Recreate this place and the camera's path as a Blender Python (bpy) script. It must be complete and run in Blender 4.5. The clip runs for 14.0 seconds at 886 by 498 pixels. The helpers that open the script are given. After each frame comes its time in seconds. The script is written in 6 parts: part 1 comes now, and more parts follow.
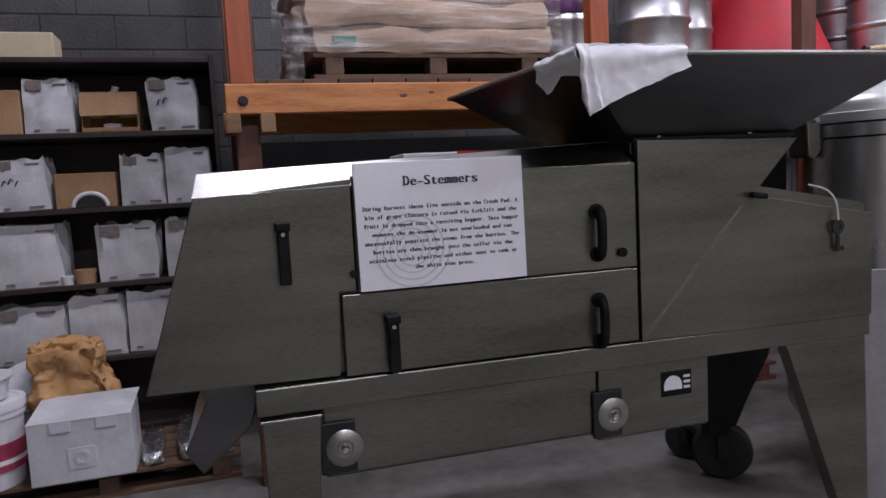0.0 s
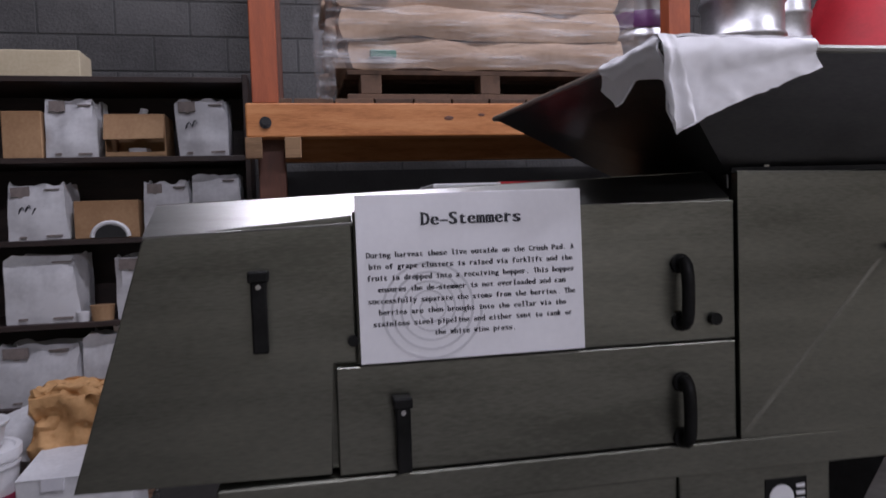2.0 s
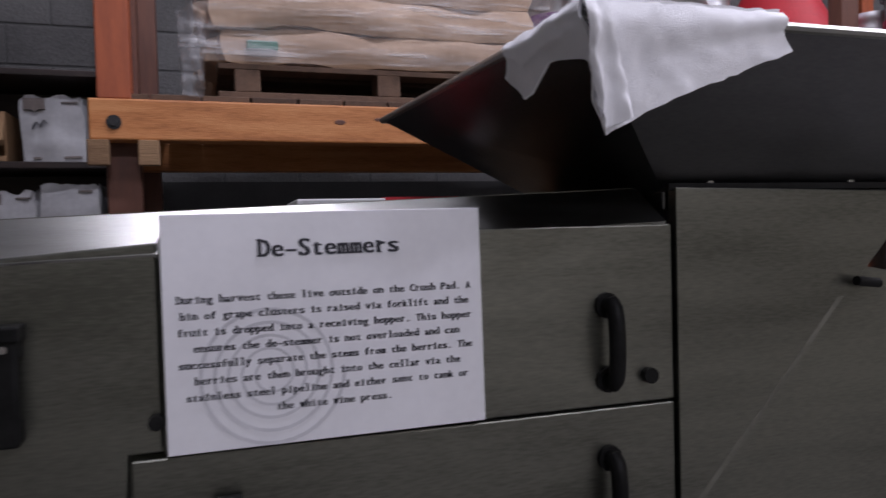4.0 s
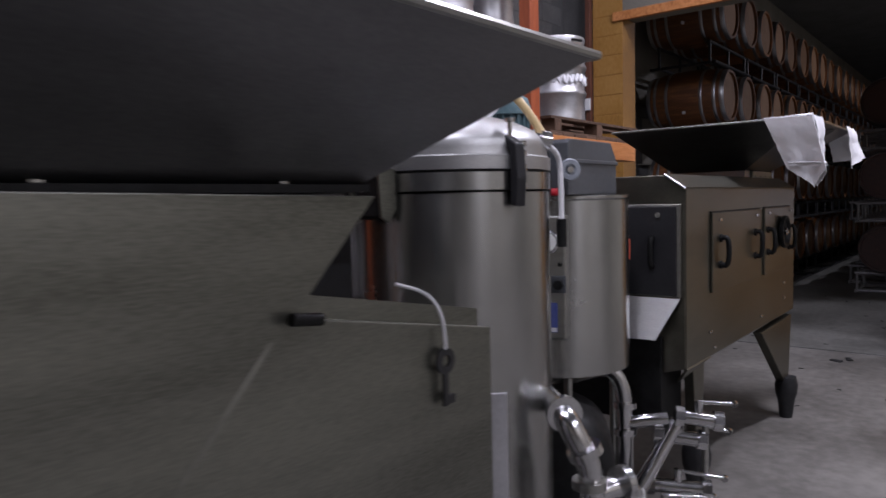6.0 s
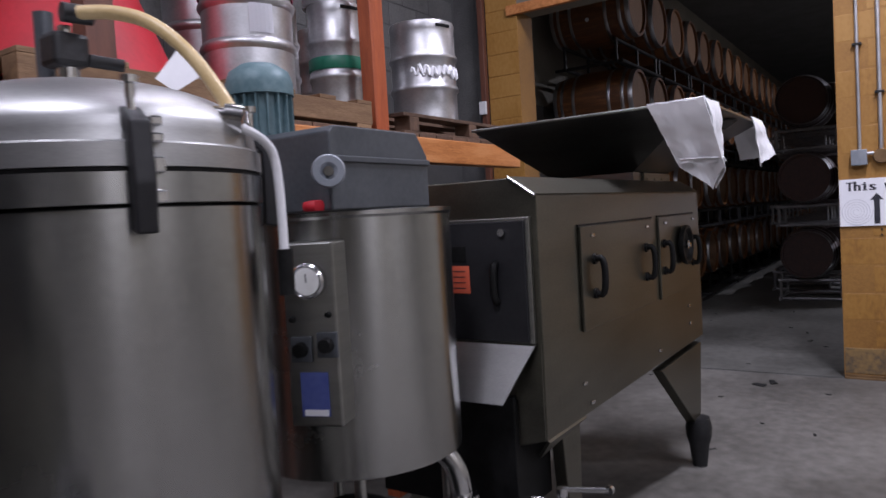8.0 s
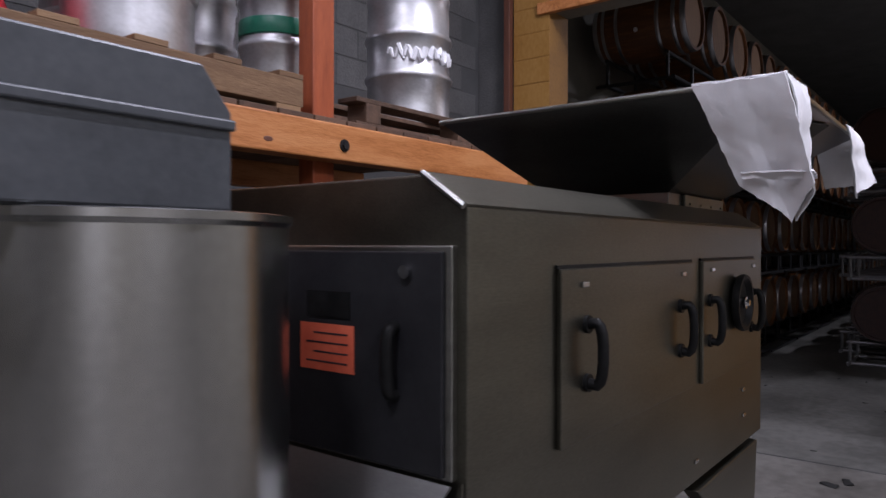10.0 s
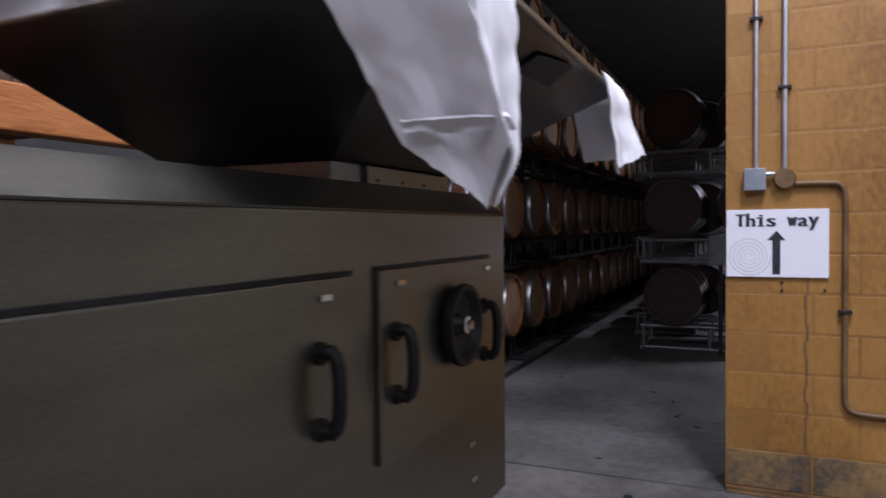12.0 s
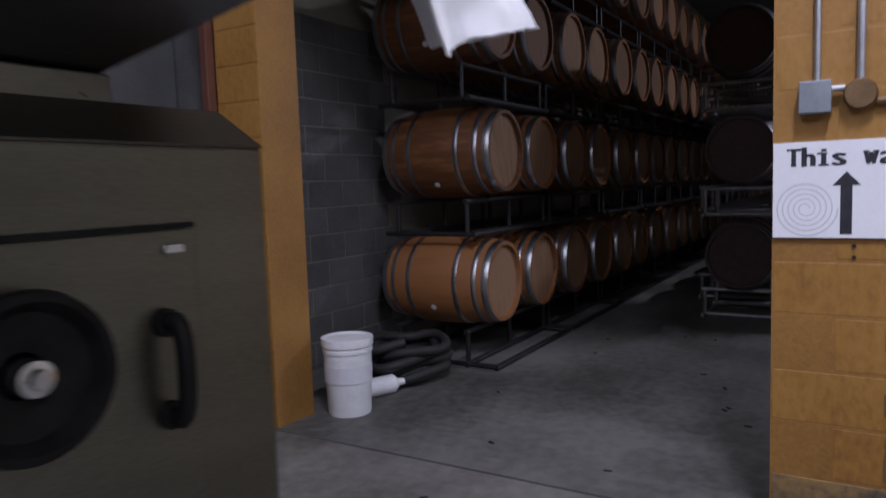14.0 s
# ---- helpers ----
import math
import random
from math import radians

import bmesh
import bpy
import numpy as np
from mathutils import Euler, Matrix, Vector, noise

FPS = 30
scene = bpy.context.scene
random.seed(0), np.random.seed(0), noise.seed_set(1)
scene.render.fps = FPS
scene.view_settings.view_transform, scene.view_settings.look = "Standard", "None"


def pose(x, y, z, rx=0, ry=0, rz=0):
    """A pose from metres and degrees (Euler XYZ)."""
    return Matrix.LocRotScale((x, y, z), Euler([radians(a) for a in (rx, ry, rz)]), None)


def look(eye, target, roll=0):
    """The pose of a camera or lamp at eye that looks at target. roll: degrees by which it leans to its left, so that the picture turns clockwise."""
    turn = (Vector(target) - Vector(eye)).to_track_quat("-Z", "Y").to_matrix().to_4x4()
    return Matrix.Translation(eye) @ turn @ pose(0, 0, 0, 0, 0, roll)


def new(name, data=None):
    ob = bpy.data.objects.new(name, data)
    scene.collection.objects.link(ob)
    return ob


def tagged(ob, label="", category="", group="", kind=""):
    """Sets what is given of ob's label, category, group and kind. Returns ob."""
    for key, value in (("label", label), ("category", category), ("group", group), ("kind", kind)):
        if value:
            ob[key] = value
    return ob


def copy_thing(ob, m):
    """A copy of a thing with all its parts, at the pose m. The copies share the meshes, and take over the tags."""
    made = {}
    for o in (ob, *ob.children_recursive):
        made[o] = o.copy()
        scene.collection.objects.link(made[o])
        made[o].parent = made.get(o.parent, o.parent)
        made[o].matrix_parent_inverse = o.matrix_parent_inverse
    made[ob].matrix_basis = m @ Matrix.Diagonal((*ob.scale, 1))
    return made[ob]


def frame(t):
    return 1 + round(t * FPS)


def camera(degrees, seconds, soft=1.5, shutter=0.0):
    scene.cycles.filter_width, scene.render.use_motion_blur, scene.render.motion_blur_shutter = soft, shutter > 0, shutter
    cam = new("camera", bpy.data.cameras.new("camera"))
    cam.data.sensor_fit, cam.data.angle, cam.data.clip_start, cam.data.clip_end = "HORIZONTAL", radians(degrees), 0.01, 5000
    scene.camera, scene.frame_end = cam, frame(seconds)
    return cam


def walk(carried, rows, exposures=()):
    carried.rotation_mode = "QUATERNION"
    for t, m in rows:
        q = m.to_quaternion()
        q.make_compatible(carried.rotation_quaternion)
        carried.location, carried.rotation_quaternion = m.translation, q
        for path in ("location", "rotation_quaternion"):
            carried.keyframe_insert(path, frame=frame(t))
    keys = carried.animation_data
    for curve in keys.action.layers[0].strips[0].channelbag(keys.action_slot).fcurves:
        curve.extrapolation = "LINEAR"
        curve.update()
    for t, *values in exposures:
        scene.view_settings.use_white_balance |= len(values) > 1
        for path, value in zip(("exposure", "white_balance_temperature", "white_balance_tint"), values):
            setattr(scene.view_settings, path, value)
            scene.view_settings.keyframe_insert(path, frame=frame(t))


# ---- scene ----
cam = camera(64.4, 14.0, shutter=0.5)
PATH = [
    (0, (0.526, 0.608, 1.31), (1.117, 2.51, 1.121), -3.0),
    (0.5, (0.571, 0.696, 1.3), (1.133, 2.61, 1.154), -3.9),
    (1, (0.667, 0.811, 1.314), (1.124, 2.755, 1.204), -2.8),
    (1.5, (0.699, 0.872, 1.307), (1.113, 2.824, 1.172), -3.3),
    (2, (0.722, 1.006, 1.32), (1.14, 2.96, 1.23), -1.9),
    (2.2, (0.726, 1.063, 1.326), (1.162, 3.014, 1.268), -1.7),
    (4.5, (0.959, 1.42, 1.346), (1.791, 3.238, 1.3), -1.5),
    (5, (1.025, 1.532, 1.36), (2.225, 3.133, 1.367), -3.9),
    (5.2, (1.059, 1.563, 1.356), (2.4, 3.046, 1.323), -4.7),
    (5.5, (1.141, 1.584, 1.355), (2.602, 2.945, 1.237), -5.2),
    (5.8, (1.295, 1.575, 1.367), (2.827, 2.856, 1.245), -3.2),
    (6, (1.401, 1.559, 1.375), (2.961, 2.804, 1.241), -1.4),
    (6.5, (1.59, 1.542, 1.344), (3.211, 2.699, 1.167), -4.2),
    (7, (1.812, 1.522, 1.384), (3.499, 2.59, 1.264), -0.7),
    (7.5, (2.088, 1.595, 1.363), (3.776, 2.661, 1.24), -3.7),
    (7.7, (2.203, 1.609, 1.36), (3.876, 2.699, 1.244), -3.9),
    (10, (3.363, 1.912, 1.342), (4.947, 3.133, 1.332), 0.1),
    (10.2, (3.446, 1.923, 1.329), (5.036, 3.133, 1.252), -0.7),
    (10.5, (3.572, 1.946, 1.321), (5.242, 3.044, 1.247), -0.8),
    (11, (3.815, 2.023, 1.349), (5.52, 3.068, 1.29), -2.1),
    (11.5, (4.055, 2.027, 1.349), (5.788, 3.024, 1.298), -1.6),
    (12, (4.35, 1.936, 1.375), (6.174, 2.755, 1.315), -0.6),
    (12.5, (4.56, 1.88, 1.346), (6.383, 2.697, 1.244), -1.6),
    (13, (4.914, 1.96, 1.351), (6.707, 2.837, 1.221), -1.6),
    (13.4, (5.08, 1.848, 1.347), (6.81, 2.846, 1.258), -2.2),
    (13.5, (5.119, 1.825, 1.347), (6.839, 2.844, 1.275), -1.5),
    (14, (5.426, 1.795, 1.344), (7.13, 2.825, 1.161), -1.9),
]
walk(cam, [(t, look(eye, target, roll)) for t, eye, target, roll in PATH], [(0, -0.12, 6500, 10), (4.5, -0.2, 6500, 10), (7, 0.0, 6400, 10), (10, -0.06, 6400, 10), (12, 0.0, 6200, 10), (14, -0.2, 6100, 10)])

# ---- world and lights ----
world = bpy.data.worlds.new("world")
scene.world = world
world.use_nodes = True
world.node_tree.nodes["Background"].inputs[0].default_value = (0.5, 0.52, 0.6, 1)
world.node_tree.nodes["Background"].inputs[1].default_value = 0.0



def ceiling_lamp(x, y, z, watts, sx=1.2, sy=0.16, turn=0.0):
    data = bpy.data.lights.new("tube_light", "AREA")
    data.shape, data.size, data.size_y, data.energy = "RECTANGLE", sx, sy, watts
    data.color = (0.94, 0.92, 1.09)
    ob = new("tube_light", data)
    ob.matrix_world = pose(x, y, z, 0, 0, turn)
    return ob


LAMPS = [(1.6, 2.0, 5.0, 106), (0.9, 4.0, 5.0, 46), (1.4, -3.2, 5.0, 195), (5.9, 1.2, 5.0, 185), (4.8, -3.2, 5.0, 110), (5.0, 3.5, 5.0, 40), (7.1, 3.5, 5.0, 10), (15.5, -2.5, 5.0, 430)]
for lx, ly, lz, lw in LAMPS:
    ceiling_lamp(lx, ly, lz, lw)


# ---- materials ----
def surf(name, colors, rough=0.6, metal=0.0, scale=6.0, fine=60.0, bump=0.15, stretch=(1, 1, 1), rvar=0.12, island=0.0, spec=0.5, coat=0.0, bump_dist=0.01, placed=False):
    """A node material: colours mixed by a coarse and a fine noise, roughness varied, fine relief."""
    m = bpy.data.materials.new(name)
    m.use_nodes = True
    nt = m.node_tree
    b = nt.nodes["Principled BSDF"]
    tc = nt.nodes.new("ShaderNodeTexCoord")
    mp = nt.nodes.new("ShaderNodeMapping")
    mp.inputs["Scale"].default_value = stretch
    if placed:
        geo = nt.nodes.new("ShaderNodeNewGeometry")
        nt.links.new(geo.outputs["Position"], mp.inputs["Vector"])
    else:
        nt.links.new(tc.outputs["Object"], mp.inputs["Vector"])
    n1 = nt.nodes.new("ShaderNodeTexNoise")
    n1.inputs["Scale"].default_value, n1.inputs["Detail"].default_value, n1.inputs["Roughness"].default_value = scale, 6, 0.6
    n2 = nt.nodes.new("ShaderNodeTexNoise")
    n2.inputs["Scale"].default_value, n2.inputs["Detail"].default_value = fine, 4
    for n in (n1, n2):
        nt.links.new(mp.outputs[0], n.inputs["Vector"])
    ramp = nt.nodes.new("ShaderNodeValToRGB")
    els = ramp.color_ramp.elements
    while len(els) < len(colors):
        els.new(0.5)
    for i, c in enumerate(colors):
        els[i].position = 0.37 + 0.26 * i / max(1, len(colors) - 1)
        els[i].color = (*c, 1)
    mix = nt.nodes.new("ShaderNodeMath")
    mix.operation = "MULTIPLY_ADD"
    mix.inputs[1].default_value = 0.3
    sub = nt.nodes.new("ShaderNodeMath")
    sub.operation = "MULTIPLY_ADD"
    sub.inputs[1].default_value, sub.inputs[2].default_value = 0.75, -0.02
    nt.links.new(n1.outputs["Fac"], sub.inputs[0])
    nt.links.new(n2.outputs["Fac"], mix.inputs[0])
    nt.links.new(sub.outputs[0], mix.inputs[2])
    fac = mix.outputs[0]
    if island:
        oi = nt.nodes.new("ShaderNodeObjectInfo")
        add = nt.nodes.new("ShaderNodeMath")
        add.operation = "MULTIPLY_ADD"
        add.inputs[1].default_value = island
        nt.links.new(oi.outputs["Random"], add.inputs[0])
        nt.links.new(fac, add.inputs[2])
        off = nt.nodes.new("ShaderNodeMath")
        off.operation = "SUBTRACT"
        off.inputs[1].default_value = island / 2
        nt.links.new(add.outputs[0], off.inputs[0])
        fac = off.outputs[0]
    nt.links.new(fac, ramp.inputs[0])
    nt.links.new(ramp.outputs[0], b.inputs["Base Color"])
    b.inputs["Metallic"].default_value = metal
    b.inputs["Specular IOR Level"].default_value = spec
    b.inputs["Coat Weight"].default_value = coat
    rr = nt.nodes.new("ShaderNodeMath")
    rr.operation = "MULTIPLY_ADD"
    rr.inputs[1].default_value, rr.inputs[2].default_value = rvar * 2, rough - rvar
    nt.links.new(n1.outputs["Fac"], rr.inputs[0])
    nt.links.new(rr.outputs[0], b.inputs["Roughness"])
    if bump:
        bp = nt.nodes.new("ShaderNodeBump")
        bp.inputs["Strength"].default_value, bp.inputs["Distance"].default_value = bump, bump_dist
        nt.links.new(n2.outputs["Fac"], bp.inputs["Height"])
        nt.links.new(bp.outputs[0], b.inputs["Normal"])
    return m


STEEL = surf("brushed_steel", [(0.33, 0.33, 0.31), (0.42, 0.42, 0.4)], 0.3, 1.0, 2.5, 90, 0.05, (1, 1, 14), 0.07, bump_dist=0.002)
LIDM = surf("satin_lid_steel", [(0.36, 0.36, 0.36), (0.45, 0.45, 0.445)], 0.46, 1.0, 2.0, 80, 0.03, (1, 1, 4), 0.05, bump_dist=0.002)
SEAM = surf("ground_weld", [(0.2, 0.2, 0.175), (0.27, 0.27, 0.24)], 0.5, 1.0, 12, 90, 0.1, rvar=0.1, bump_dist=0.002)
STEEL_H = surf("brushed_sheet_steel", [(0.135, 0.138, 0.119), (0.2, 0.203, 0.177), (0.255, 0.257, 0.222)], 0.36, 1.0, 2.0, 110, 0.03, (0.45, 1.6, 2.6), 0.09, bump_dist=0.002)
# Sheet steel copy, darkened and browned to paint in dim reflections on the second machine.
STEEL_B = surf("dim_reflection_sheet_steel", [(0.125, 0.12, 0.098), (0.19, 0.184, 0.152)], 0.37, 1.0, 2.2, 110, 0.04, (0.5, 1.6, 2.4), 0.07, bump_dist=0.002)
# Satin stainless with the shade of downward-facing hopper plates put into its colour.
HOPPER = surf("shaded_satin_steel", [(0.12, 0.12, 0.125), (0.17, 0.17, 0.175)], 0.3, 1.0, 2.0, 70, 0.04, (1, 1, 5), 0.06, bump_dist=0.002)
TANK = surf("polished_tank_steel", [(0.33, 0.33, 0.32), (0.42, 0.42, 0.405)], 0.27, 1.0, 2.0, 80, 0.0, (1, 1, 1), 0.02)
CHROME = surf("chrome_fitting", [(0.5, 0.5, 0.51), (0.63, 0.63, 0.64)], 0.18, 1.0, 8, 80, 0.03, (1, 1, 1), 0.05, bump_dist=0.002)
KEGM = surf("keg_steel", [(0.46, 0.46, 0.47), (0.62, 0.62, 0.64)], 0.42, 1.0, 5, 60, 0.1, (1, 1, 1.5), 0.1, bump_dist=0.003)
# Plastic black; also fills the chute opening as painted shade.
BLACK = surf("black_plastic_and_shade", [(0.005, 0.005, 0.005), (0.012, 0.012, 0.012)], 0.5, 0, 20, 120, 0.08, spec=0.14, bump_dist=0.002)
DARKP = surf("dark_painted_panel", [(0.013, 0.013, 0.015), (0.023, 0.023, 0.025)], 0.42, 0.0, 6, 80, 0.03, spec=0.3, bump_dist=0.002)
GREYP = surf("blue_grey_painted_steel", [(0.055, 0.061, 0.069), (0.083, 0.09, 0.1)], 0.4, 0.2, 5, 80, 0.04, bump_dist=0.002)
TEAL = surf("teal_motor_paint", [(0.06, 0.12, 0.14), (0.13, 0.2, 0.22)], 0.5, 0.1, 9, 70, 0.12, bump_dist=0.003)
# Floor concrete in darker tones, painting in the weaker light of the cellar.
FLOORC = surf("dim_lit_cellar_concrete", [(0.055, 0.054, 0.048), (0.105, 0.103, 0.094), (0.155, 0.152, 0.14)], 0.6, 0, 0.8, 14, 0.2, (1, 1, 1), 0.2, bump_dist=0.006, placed=True)
FLOORM = surf("worn_concrete", [(0.07, 0.066, 0.058), (0.125, 0.118, 0.107), (0.185, 0.176, 0.161)], 0.6, 0, 0.8, 14, 0.2, (1, 1, 1), 0.25, bump_dist=0.006, placed=True)
CMU = surf("grey_block", [(0.065, 0.064, 0.064), (0.115, 0.113, 0.112)], 0.9, 0, 1.6, 70, 0.6, (1, 1, 1), 0.05, island=0.1, bump_dist=0.008, placed=True)
MORTAR = surf("grey_mortar", [(0.05, 0.05, 0.05), (0.085, 0.085, 0.085)], 0.95, 0, 1.6, 80, 0.4, bump_dist=0.006, placed=True)
YELLOW = surf("ochre_painted_block", [(0.2, 0.09, 0.018), (0.31, 0.152, 0.03), (0.37, 0.195, 0.05)], 0.55, 0, 1.3, 38, 0.3, (1, 1, 0.6), 0.1, island=0.02, bump_dist=0.005, placed=True)
YMORT = surf("ochre_painted_joint", [(0.2, 0.092, 0.02), (0.32, 0.158, 0.034)], 0.6, 0, 1.3, 60, 0.3, bump_dist=0.004, placed=True)
YBASE = surf("scuffed_ochre_block", [(0.06, 0.05, 0.04), (0.2, 0.125, 0.05), (0.31, 0.185, 0.06)], 0.7, 0, 3.0, 34, 0.4, (1, 1, 1), 0.1, island=0.05, bump_dist=0.006, placed=True)
CEIL = surf("dark_ceiling_deck", [(0.12, 0.12, 0.12), (0.18, 0.18, 0.18)], 0.8, 0, 2, 30, 0.1)
WALLG = surf("grey_wall_paint", [(0.17, 0.16, 0.135), (0.24, 0.225, 0.19)], 0.85, 0, 1.5, 50, 0.3)
PLAINW = surf("plain_warm_wall", [(0.36, 0.34, 0.29), (0.46, 0.435, 0.37)], 0.85, 0, 1.5, 50, 0.3, placed=True)
ORANGE = surf("orange_stained_timber", [(0.34, 0.115, 0.03), (0.5, 0.19, 0.058), (0.58, 0.25, 0.09)], 0.55, 0, 3, 30, 0.25, (1, 9, 9), 0.1, bump_dist=0.004)
ORPOST = surf("red_orange_painted_post", [(0.27, 0.06, 0.022), (0.4, 0.095, 0.033)], 0.5, 0, 4, 40, 0.15, (8, 8, 1), 0.1, bump_dist=0.003)
BROWNP = surf("brown_post", [(0.09, 0.032, 0.02), (0.14, 0.052, 0.03)], 0.55, 0, 4, 40, 0.15, (8, 8, 1), 0.1, bump_dist=0.003)
PALLET = surf("pallet_timber", [(0.16, 0.09, 0.045), (0.28, 0.17, 0.09)], 0.8, 0, 3, 30, 0.4, (1, 7, 7), 0.06, island=0.3, bump_dist=0.005)
DPALLET = surf("dark_pallet_timber", [(0.07, 0.04, 0.025), (0.14, 0.08, 0.05)], 0.8, 0, 3, 30, 0.4, (7, 1, 7), 0.06, island=0.3, bump_dist=0.005)
DWOOD = surf("dark_stained_shelf_wood", [(0.018, 0.012, 0.011), (0.045, 0.028, 0.024)], 0.5, 0, 3, 40, 0.2, (1, 8, 8), 0.1, bump_dist=0.003)
PAPER = surf("white_paper", [(0.48, 0.48, 0.5), (0.64, 0.64, 0.66)], 0.65, 0, 5, 50, 0.12, island=0.15, bump_dist=0.004)
SIGNW = surf("sign_white", [(0.76, 0.76, 0.8), (0.82, 0.82, 0.86)], 0.5, 0, 2, 80, 0.03, bump_dist=0.001)
INK = surf("sign_ink", [(0.012, 0.012, 0.02), (0.03, 0.03, 0.04)], 0.6, 0, 20, 90, 0)
SPIRAL = surf("sign_grey_print", [(0.57, 0.57, 0.61), (0.62, 0.62, 0.66)], 0.6, 0, 20, 90, 0)
CARD = surf("cardboard", [(0.3, 0.17, 0.085), (0.42, 0.26, 0.14)], 0.8, 0, 4, 60, 0.15, island=0.2, bump_dist=0.003)
KRAFT = surf("crumpled_kraft", [(0.38, 0.2, 0.075), (0.55, 0.32, 0.14)], 0.75, 0, 6, 50, 0.3, bump_dist=0.006)
SACK = surf("kraft_sack_paper", [(0.36, 0.235, 0.15), (0.52, 0.37, 0.26)], 0.6, 0, 4, 40, 0.3, bump_dist=0.008, island=0.2)
CLOTH = surf("white_terry_cloth", [(0.82, 0.82, 0.85), (0.9, 0.9, 0.93)], 0.95, 0, 9, 620, 0.4, bump_dist=0.003)
REDP = surf("red_plastic", [(0.38, 0.007, 0.016), (0.5, 0.012, 0.026)], 0.6, 0, 4, 50, 0.1, bump_dist=0.003)
ORLABEL = surf("orange_red_label", [(0.62, 0.10, 0.05), (0.72, 0.15, 0.08)], 0.5, 0, 8, 60, 0.05)
BLUELBL = surf("blue_label", [(0.05, 0.07, 0.26), (0.1, 0.13, 0.36)], 0.4, 0, 8, 60, 0.03)
WHITEP = surf("white_plastic", [(0.62, 0.62, 0.64), (0.74, 0.74, 0.76)], 0.4, 0, 5, 60, 0.06, bump_dist=0.003)
GREEN = surf("green_band", [(0.01, 0.12, 0.075), (0.02, 0.18, 0.11)], 0.4, 0, 8, 60, 0.05)
PURPLE = surf("purple_band", [(0.07, 0.02, 0.08), (0.12, 0.035, 0.13)], 0.4, 0, 8, 60, 0.05)
MAROON = surf("maroon_print", [(0.28, 0.03, 0.07), (0.38, 0.05, 0.1)], 0.5, 0, 8, 60, 0.03)
OAK = surf("barrel_oak", [(0.11, 0.042, 0.014), (0.21, 0.083, 0.026), (0.28, 0.117, 0.04)], 0.55, 0, 3, 40, 0.25, (9, 1, 9), 0.1, island=0.35, bump_dist=0.004)
OAKH = surf("barrel_head_oak", [(0.17, 0.09, 0.043), (0.29, 0.165, 0.088)], 0.65, 0, 3, 40, 0.25, (9, 1, 1), 0.1, island=0.4, bump_dist=0.004)
DOAK = surf("wine_dark_oak", [(0.03, 0.014, 0.012), (0.06, 0.026, 0.02)], 0.6, 0, 3, 40, 0.25, (9, 1, 9), 0.1, island=0.3, bump_dist=0.004)
HOOP = surf("galvanised_hoop", [(0.38, 0.39, 0.41), (0.55, 0.56, 0.58)], 0.36, 1.0, 8, 80, 0.1, rvar=0.08, bump_dist=0.002)
RACKM = surf("dark_rack_steel", [(0.015, 0.015, 0.016), (0.03, 0.03, 0.032)], 0.5, 0.4, 8, 60, 0.1)
RACKG = surf("grey_rack_steel", [(0.2, 0.2, 0.21), (0.3, 0.3, 0.31)], 0.5, 0.6, 8, 60, 0.1)
GALV = surf("galvanised_conduit", [(0.4, 0.4, 0.42), (0.52, 0.52, 0.54)], 0.45, 0.8, 8, 70, 0.08, bump_dist=0.002)
BOXG = surf("grey_box_paint", [(0.2, 0.22, 0.25), (0.27, 0.29, 0.32)], 0.5, 0.2, 8, 70, 0.05, bump_dist=0.002)
BROWNC = surf("brown_painted_conduit", [(0.12, 0.07, 0.03), (0.2, 0.12, 0.055)], 0.5, 0.2, 8, 70, 0.1, bump_dist=0.002)
# Rubber black; also colours the added sheet that stands for shade under the rack.
RUBBER_AND_SHADE = surf("black_rubber_and_shade", [(0.01, 0.01, 0.01), (0.02, 0.02, 0.02)], 0.7, 0, 10, 80, 0.15, bump_dist=0.003)
HOSE = surf("tan_braided_hose", [(0.5, 0.36, 0.17), (0.62, 0.47, 0.25)], 0.4, 0, 10, 120, 0.2, bump_dist=0.003)
FOIL = surf("silver_foil", [(0.6, 0.6, 0.6), (0.8, 0.8, 0.8)], 0.25, 1.0, 20, 50, 1.0, rvar=0.1, bump_dist=0.015)
CREAM = surf("cream_foam", [(0.5, 0.42, 0.28), (0.6, 0.52, 0.37)], 0.8, 0, 4, 60, 0.1)
GAUGEF = surf("gauge_face", [(0.7, 0.7, 0.68), (0.78, 0.78, 0.76)], 0.3, 0, 8, 60, 0)


